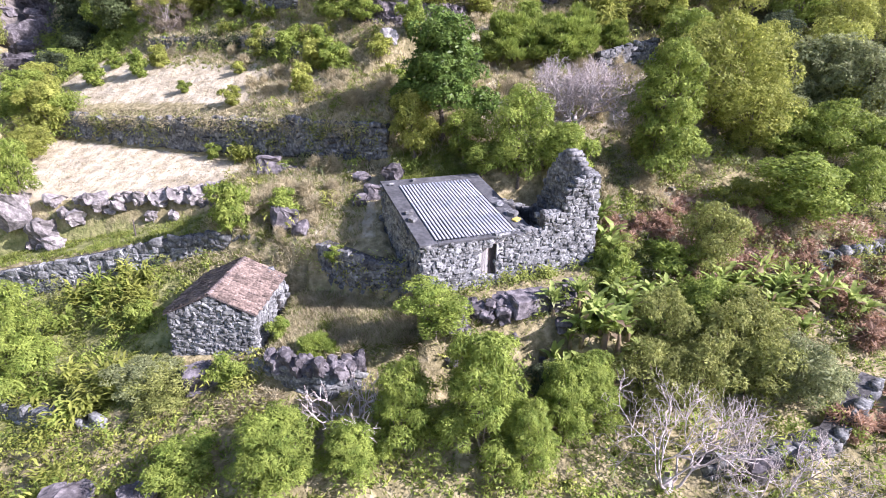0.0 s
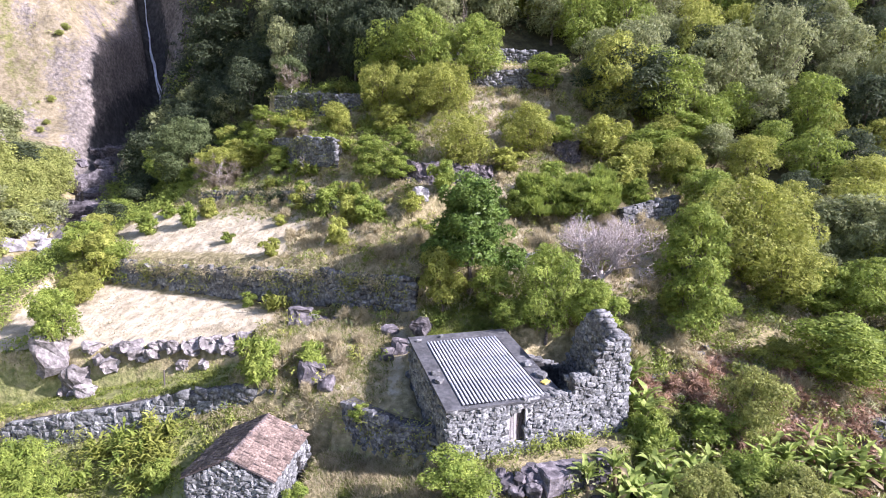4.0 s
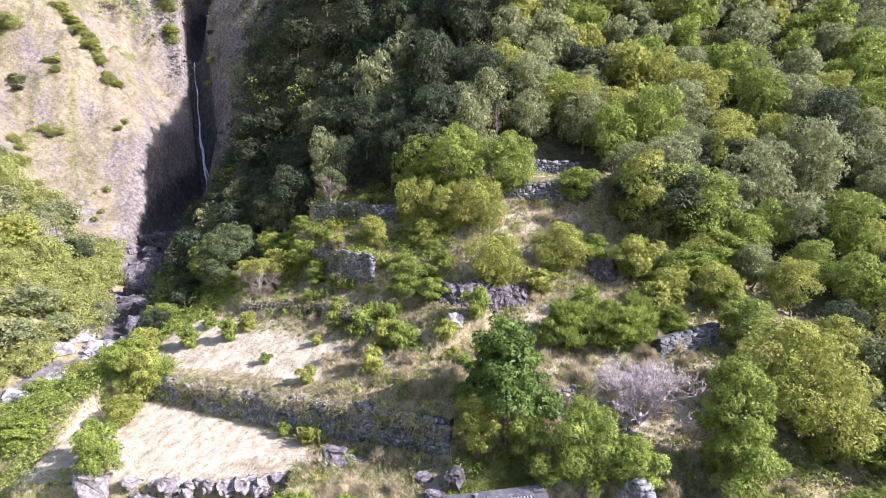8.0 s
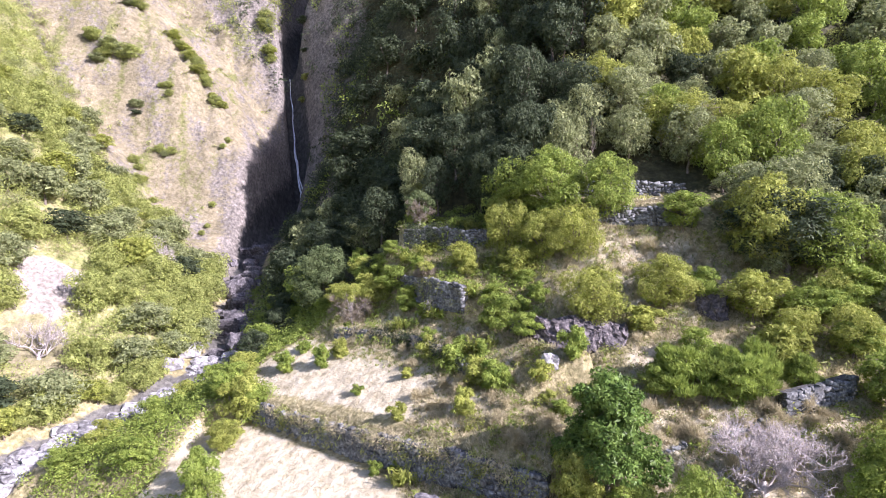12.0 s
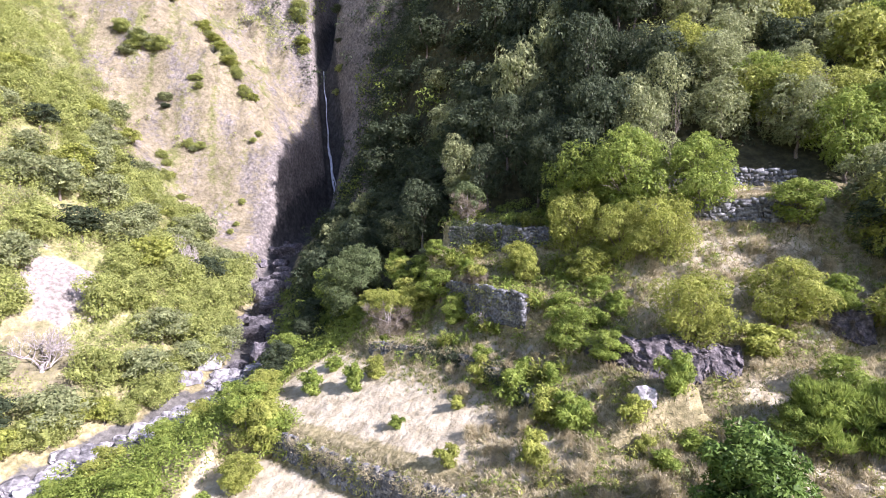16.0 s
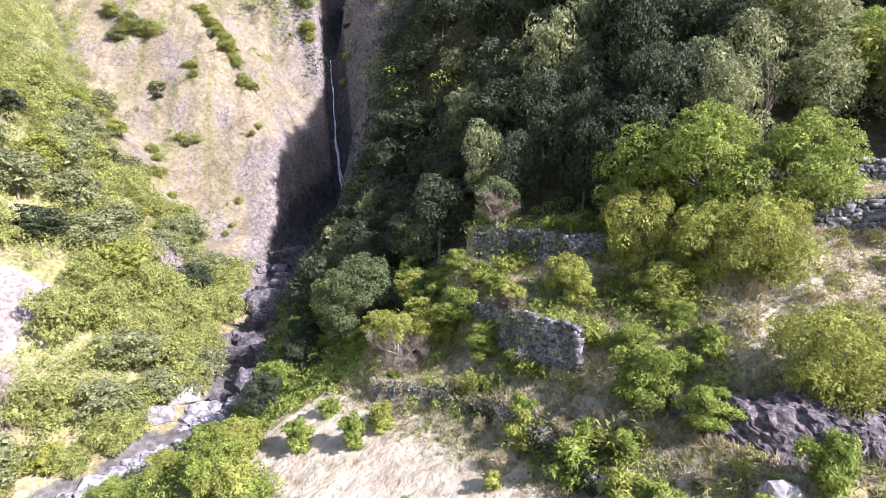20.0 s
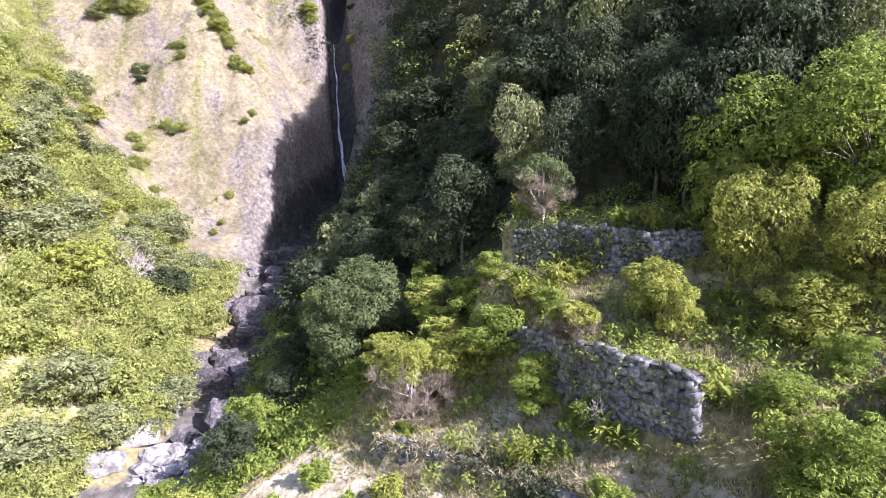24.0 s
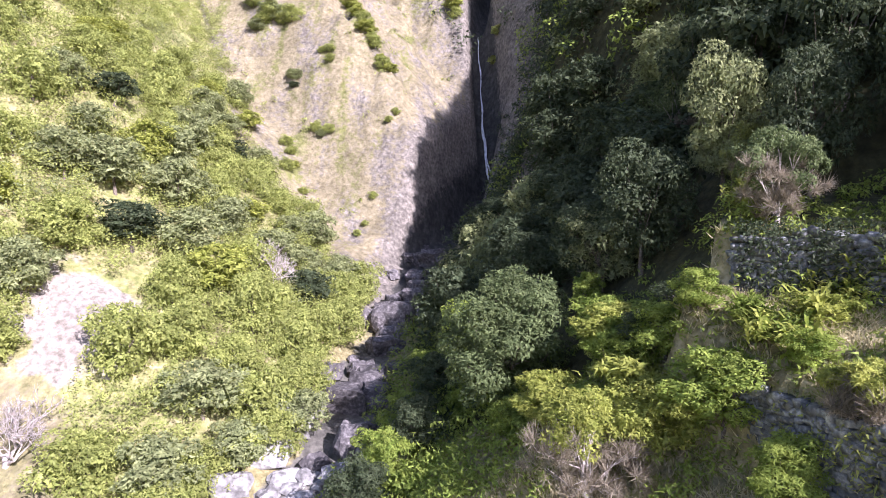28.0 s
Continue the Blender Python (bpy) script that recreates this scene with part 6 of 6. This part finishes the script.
canopy("cliff_scrub", "green scrub on the brow of the cliff", 420, (-150, -95, 140, 185), lambda x, y: ((x - stream_x(y)) * 0.93 < -4) & (y > 150 + 0.25 * (x + 97)), (0.5, 0.28), 1.8, 80, L_SLOPE, 64)
canopy("cliff_scrub", "small tufts of scrub scattered on the cliff", 520, (-135, -82, 99, 160), lambda x, y: ((x - stream_x(y)) * 0.93 < -7) & patchy(x, y, 9, 82, 0.35), (0.34, 0.2), 0.75, 40, L_SLOPE, 65, 0.3)


def far_hill(x, y):
    d = (x - stream_x(y)) * 0.93
    return (d > 9) & (y > 96 + 0.1 * x)


for k, (m, seed, cut) in enumerate([(L_GREY, 66, -0.3), (L_BRIGHT, 67, -0.1), (L_DARK, 68, 0.4)]):
    canopy("far_hill_woods", ("grey-green forest", "brighter green forest", "dark green forest")[k] + " covering the high slope", 1800, (-95, 120, 96, 210),
           lambda x, y: far_hill(x, y) & patchy(x, y, 15, 90 + k, cut), (0.55, 0.32), 2.4, 80, m, seed)
canopy("far_head_woods", "dark green forest over the head of the gorge", 1500, (-190, -60, 150, 260), lambda x, y: (np.abs((x - stream_x(y)) * 0.93) > 4), (0.9, 0.45), 2.4, 36, L_DARK, 69)
canopy("bank_scrub", "green scrub along the stream banks", 1500, (-66, -36, 36, 108), lambda x, y: ((x - stream_x(y)) * 0.93 > 2.6) & ((x - stream_x(y)) * 0.93 < 15) & (inside(x, y, TERRACES[6][0]) < -1) & (inside(x, y, TERRACES[8][0]) < -0.8),
       (0.3, 0.13), 1.1, 60, L_BRIGHT, 72)
# dark leaves carry the shade of this side of the gorge
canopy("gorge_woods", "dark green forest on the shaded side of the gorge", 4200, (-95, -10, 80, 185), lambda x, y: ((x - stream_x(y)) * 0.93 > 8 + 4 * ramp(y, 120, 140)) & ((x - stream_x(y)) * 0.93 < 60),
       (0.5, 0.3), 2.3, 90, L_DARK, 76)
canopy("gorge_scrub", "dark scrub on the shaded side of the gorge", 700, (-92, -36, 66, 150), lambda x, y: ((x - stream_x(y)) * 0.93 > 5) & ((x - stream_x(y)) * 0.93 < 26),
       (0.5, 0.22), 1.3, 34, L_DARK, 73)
canopy("right_scrub", "mixed scrub under the trees of the slope", 900, (12, 60, 30, 70), lambda x, y: (x > 24) | (y > 50), (0.4, 0.16), 0.8, 26, L_OLIVE, 74)
for k, (m, n, cut) in enumerate([(L_OLIVE, 1100, -0.1), (L_GREY, 800, 0.1), (L_DARK, 900, -0.2)]):
    canopy("forest_scrub", ("olive", "grey-green", "dark green")[k] + " scrub filling the gaps of the forest", n, (-14, 75, 63, 108), lambda x, y: ((x > 12) | (y > 72)) & patchy(x, y, 9, 170 + k, cut), (0.36, 0.18), 1.3, 60, m, 175 + k)
canopy("foreground_scrub", "sunlit yellow-green weeds below the small hut", 300, (-34, -8, 13, 26), lambda x, y: (y < 23) & patchy(x, y, 4, 180, -0.1), (0.2, 0.09), 0.6, 60, L_YELLOW, 181)
canopy("foreground_scrub", "low green scrub under the taller bushes", 300, (-34, 26, 8, 21), lambda x, y: y < 21, (0.18, 0.08), 0.7, 90, L_BRIGHT, 75)


def low_growth(x, y):
    bare = np.zeros(x.shape, bool)
    for zone in DRY[:3]:
        bare |= inside(x, y, zone) > 0.2
    bare |= inside(x, y, [(-9.5, 22), (-1, 22), (9, 26.5), (6.5, 36.5), (-4.2, 34), (-9.5, 30.5)]) > 0
    bare |= inside(x, y, [(-15, 24), (-9, 23.6), (-8.4, 30), (-14, 30.4)]) > -0.5
    bare |= inside(x, y, GREEN[0]) > -0.2
    return ~bare


for k, (m, n, cut) in enumerate([(L_BRIGHT, 800, 0.0), (L_YELLOW, 800, 0.05), (L_OLIVE, 450, 0.1), (L_GREY, 250, 0.3)]):
    canopy("undergrowth", ("bright green", "yellow-green", "olive-brown", "grey-green")[k] + " undergrowth between the terraces", n, (-16, 24, 36, 68),
           lambda x, y: low_growth(x, y) & patchy(x, y, 5.5, 110 + k, cut), (0.24, 0.09), 0.5, 30, m, 130 + k)
    canopy("undergrowth", ("bright green", "yellow-green", "olive-brown", "grey-green")[k] + " undergrowth on the lower slope", n, (-38, 28, 10, 34),
           lambda x, y: low_growth(x, y) & patchy(x, y, 5.0, 120 + k, cut), (0.24, 0.09), 0.55, 34, m, 140 + k)
for k, (m, n) in enumerate([(L_BRIGHT, 420), (L_OLIVE, 520), (L_STRAW, 420), (L_GREY, 260)]):
    canopy("undergrowth", ("bright green", "olive-brown", "straw-coloured", "grey-green")[k] + " undergrowth beside the ruined gable", n, (9.5, 30, 24, 40),
           lambda x, y: patchy(x, y, 3.5, 150 + k, 0.0), (0.24, 0.08), 0.45, 34, m, 155 + k)
canopy("undergrowth", "green undergrowth on the steps above the gorge", 1700, (-42, -6, 50, 74), lambda x, y: low_growth(x, y) & patchy(x, y, 4.0, 125, -0.15), (0.26, 0.1), 0.6, 30, L_BRIGHT, 145)
canopy("undergrowth", "green scrub at the edge of the terraces", 900, (-52, -32, 34, 66), lambda x, y: low_growth(x, y) & ((x - stream_x(y)) * 0.93 > 3.5), (0.3, 0.12), 0.8, 34, L_BRIGHT, 146)


def grass(name, label, zone, n, length, width, material, seed, lean=0.5):
    """Tufts of grass blades over a zone, as one mesh."""
    r = np.random.default_rng(seed)
    p = np.array(zone)
    x, y = r.uniform(p[:, 0].min(), p[:, 0].max(), n), r.uniform(p[:, 1].min(), p[:, 1].max(), n)
    ok = (inside(x, y, zone) > -0.4 + 0.8 * r.uniform(-1, 1, n)) & (waves(x, y, 2.6, seed) > r.uniform(-1.1, 0.3, n))
    x, y = x[ok], y[ok]
    per = 7
    x, y = np.repeat(x, per) + r.normal(0, 0.09, len(x) * per), np.repeat(y, per) + r.normal(0, 0.09, len(y) * per)
    c = np.stack([x, y, ground(x, y) - 0.02], -1)
    out = np.stack([r.normal(0, lean, len(x)), r.normal(0, lean, len(x)), np.full(len(x), 0.9)], -1)
    v, f = leaf_quads(c, out, length, width, r, 0.12, 0.25, True)
    return tagged(new(name, fast_mesh(name, v, f, material)), label, "grass", kind="stuff")


for k, zone in enumerate(DRY):
    grass("dry_grass", "pale dry grass on a terrace", zone, 1300 if k < 2 else 3000, 0.26, 0.035, L_STRAW, 700 + k, 0.8)
for k, zone in enumerate(GREEN):
    grass("green_grass", "green grass with dry patches", zone, 3200, 0.34, 0.05, L_GRASS, 720 + k)
for k, zone in enumerate(RUST):
    grass("dry_bracken", "rust-brown dry bracken", zone, 2600, 0.5, 0.1, L_RUST, 740 + k, 0.8)
COURT = [(-8.6, 22.6), (-4, 22.4), (4, 24.2), (-1.4, 25.2), (-6.6, 29), (-8.6, 29.2)]
grass("court_grass", "tufts of dry and green grass on the court", COURT, 9000, 0.5, 0.05, L_STRAW, 745, 0.6)
grass("court_grass", "green grass on the court", COURT, 4500, 0.36, 0.045, L_GRASS, 746, 0.6)
grass("court_grass", "rough grass round the small hut", [(-10, 22), (-8.6, 22), (-8.8, 30), (-5, 31), (-5, 37), (-16, 38), (-16, 31), (-9.8, 30.6)], 5200, 0.5, 0.045, L_STRAW, 747, 0.6)
grass("court_grass", "green grass round the small hut", [(-10, 22), (-8.6, 22), (-8.8, 30), (-5, 31), (-5, 37), (-16, 38), (-16, 31), (-9.8, 30.6)], 5200, 0.42, 0.05, L_GRASS, 748, 0.6)
grass("dry_heap", "heap of dry straw below the court wall", [(-10.6, 20.9), (-8.2, 20.6), (-7.6, 21.4), (-9.6, 22.0)], 500, 0.6, 0.06, L_STRAW, 750, 1.2)
grass("rough_grass", "long rough grass on the slope between the terraces", [(-14, 40), (16, 36), (22, 56), (8, 66), (-8, 64), (-12, 55), (-16, 46)], 17000, 0.7, 0.055, L_STRAW, 760, 0.5)
grass("weeds", "green weeds on the slope between the terraces", [(-14, 40), (16, 36), (22, 56), (8, 66), (-8, 64), (-12, 55), (-16, 46)], 6000, 0.4, 0.08, L_GRASS, 761, 0.7)
grass("weeds", "green weeds on the lower slope", [(-34, 16), (26, 12), (28, 26), (9, 27), (-4, 22), (-16, 23), (-16, 31), (-36, 33)], 9000, 0.4, 0.08, L_GRASS, 762, 0.7)
grass("rough_grass", "long dry grass on the steps above the gorge", [(-34, 60.5), (-14, 50), (-2, 52), (-10, 66), (-28, 68)], 9000, 0.55, 0.055, L_STRAW, 764, 0.5)
grass("weeds", "rough growth above the terrace walls", [(-36, 60.5), (-14, 50), (-2, 52), (-10, 72), (-30, 72)], 8000, 0.4, 0.08, L_GRASS, 763, 0.7)


def creeper(name, label, line, low, high, n, leaf, material, seed):
    """Ivy and weeds that hang over a wall, as one mesh."""
    r = np.random.default_rng(seed)
    p = np.array(line, float)
    seg = r.integers(0, len(p) - 1, n)
    t = r.uniform(0, 1, n)
    ok = waves(seg + t, 0 * t, 0.55, seed) > r.uniform(-0.7, 0.7, n)
    seg, t = seg[ok], t[ok]
    a, b = p[seg], p[seg + 1]
    d = unit(b - a)
    nrm = np.stack([d[:, 1], -d[:, 0]], -1)
    lo, hi = np.array(low, float), np.array(high, float)
    lo, hi = lo[seg] * (1 - t) + lo[seg + 1] * t, hi[seg] * (1 - t) + hi[seg + 1] * t
    hang = r.uniform(0, 1, len(t)) ** 2
    per = 16
    xy = a + (b - a) * t[:, None] + nrm * (0.28 - 0.5 * (hang < 0.12))[:, None]
    c = np.concatenate([xy, (hi + 0.12 - hang * (hi - lo) * 0.8)[:, None]], 1)
    c = np.repeat(c, per, 0) + r.normal(0, 0.2, (len(c) * per, 3))
    out = np.repeat(np.concatenate([nrm, np.full((len(nrm), 1), 0.9)], 1), per, 0)
    v, f = leaf_quads(c, out, leaf[0], leaf[1], r, 0.9, 0.3)
    return tagged(new(name, fast_mesh(name, v, f, material)), label, "creeper", kind="stuff")


creeper("ivy", "dark ivy over a curved terrace wall", [(-24.5, 57.7), (-20.35, 56.6), (-15.95, 53.1), (-12.2, 50.1)], [9.9, 10.0, 9.9, 9.6], [12.5, 12.4, 12.4, 11.5], 900, (0.18, 0.11), L_DARK, 801)
creeper("wall_weeds", "weeds hanging over a long terrace wall", [(-35, 50.0), (-28, 47.5), (-20, 44.3), (-11.4, 41.4), (-4.0, 38.6)], [4.0, 3.8, 3.9, 4.2, 4.4], [6.2, 6.1, 6.5, 6.9, 6.9],
        700, (0.26, 0.08), L_OLIVE, 802)
creeper("wall_grass", "dry grass hanging over a long terrace wall", [(-35, 50.0), (-28, 47.5), (-20, 44.3), (-11.4, 41.4), (-4.0, 38.6)], [5.2, 5.0, 5.3, 5.6, 5.7], [6.3, 6.2, 6.6, 7.0, 7.0],
        900, (0.3, 0.04), L_STRAW, 807)
creeper("wall_grass", "dry grass hanging over a curved terrace wall", [(-29.4, 58.9), (-26, 58.1), (-20.35, 56.7), (-15.95, 53.2), (-12.2, 50.2)], [11.5, 11.7, 11.6, 11.6, 10.8], [12.4, 12.6, 12.4, 12.4, 11.5],
        240, (0.3, 0.04), L_STRAW, 808)
creeper("wall_weeds", "dark weeds over a high terrace wall", [(-24, 67.3), (-20, 66.9), (-15.5, 65.2)], [20.6, 20.8, 20.4], [23.9, 24.1, 23.8], 420, (0.2, 0.08), L_DARK, 803)
creeper("wall_weeds", "green weeds over a terrace wall", [(-21.7, 61.8), (-18.3, 59.0), (-13.9, 56.2)], [14.8, 15.0, 15.2], [18.2, 18.3, 17.9], 150, (0.2, 0.08), L_OLIVE, 804)
creeper("wall_weeds", "weeds and brambles on a shaded wall", [(-7.3, 30.0), (-4.6, 28.2), (-1.75, 26.9)], [-1.9, -1.4, -0.8], [1.3, 1.0, 1.1], 50, (0.22, 0.08), L_OLIVE, 805)
creeper("wall_weeds", "green weeds at the foot of the house front", [(-1.2, 25.1), (3.4, 26.8), (8.6, 28.6)], [-0.6, 0.1, 0.0], [0.1, 0.5, 0.5], 240, (0.26, 0.07), L_GRASS, 806)

# ---- waterfall ----
M_WATER = mat("falling_white_water", [(0.3, 0.32, 0.36), (0.6, 0.64, 0.7), (0.85, 0.88, 0.92)], 0.5, 3.0, 0.3, 0.4, 0, streak=(3, 3, 0.4))
fall = thing("waterfall", float(stream_x(146)), 146, float(stream_z(146)), "thin white waterfall down a dark narrow cleft", "waterfall", kind="structure")
_rr = np.random.default_rng(12)
for k, off in enumerate((0.0, 0.5, -0.45)):
    ts = np.linspace((0.02, 0.42, 0.68)[k], 1, 40)
    ys = 158.5 - 13.5 * ts
    xs = stream_x(ys) + off * (ts - ts[0]) * 2.2 + 0.45 * np.sin(ts * 9) * ts + 0.16 * np.sin(ts * 31 + k)
    pts = np.stack([xs - fall.location.x, ys - fall.location.y - 0.8, np.maximum(ground(xs, ys), stream_z(ys)) + 0.9 - fall.location.z], -1)
    under(new("water_strand", fast_mesh("water_strand", *tube(pts, (0.24 - 0.05 * k) * (0.5 + 0.7 * ts) * _rr.uniform(0.45, 1.3, 40), 5), M_WATER, True)), fall)
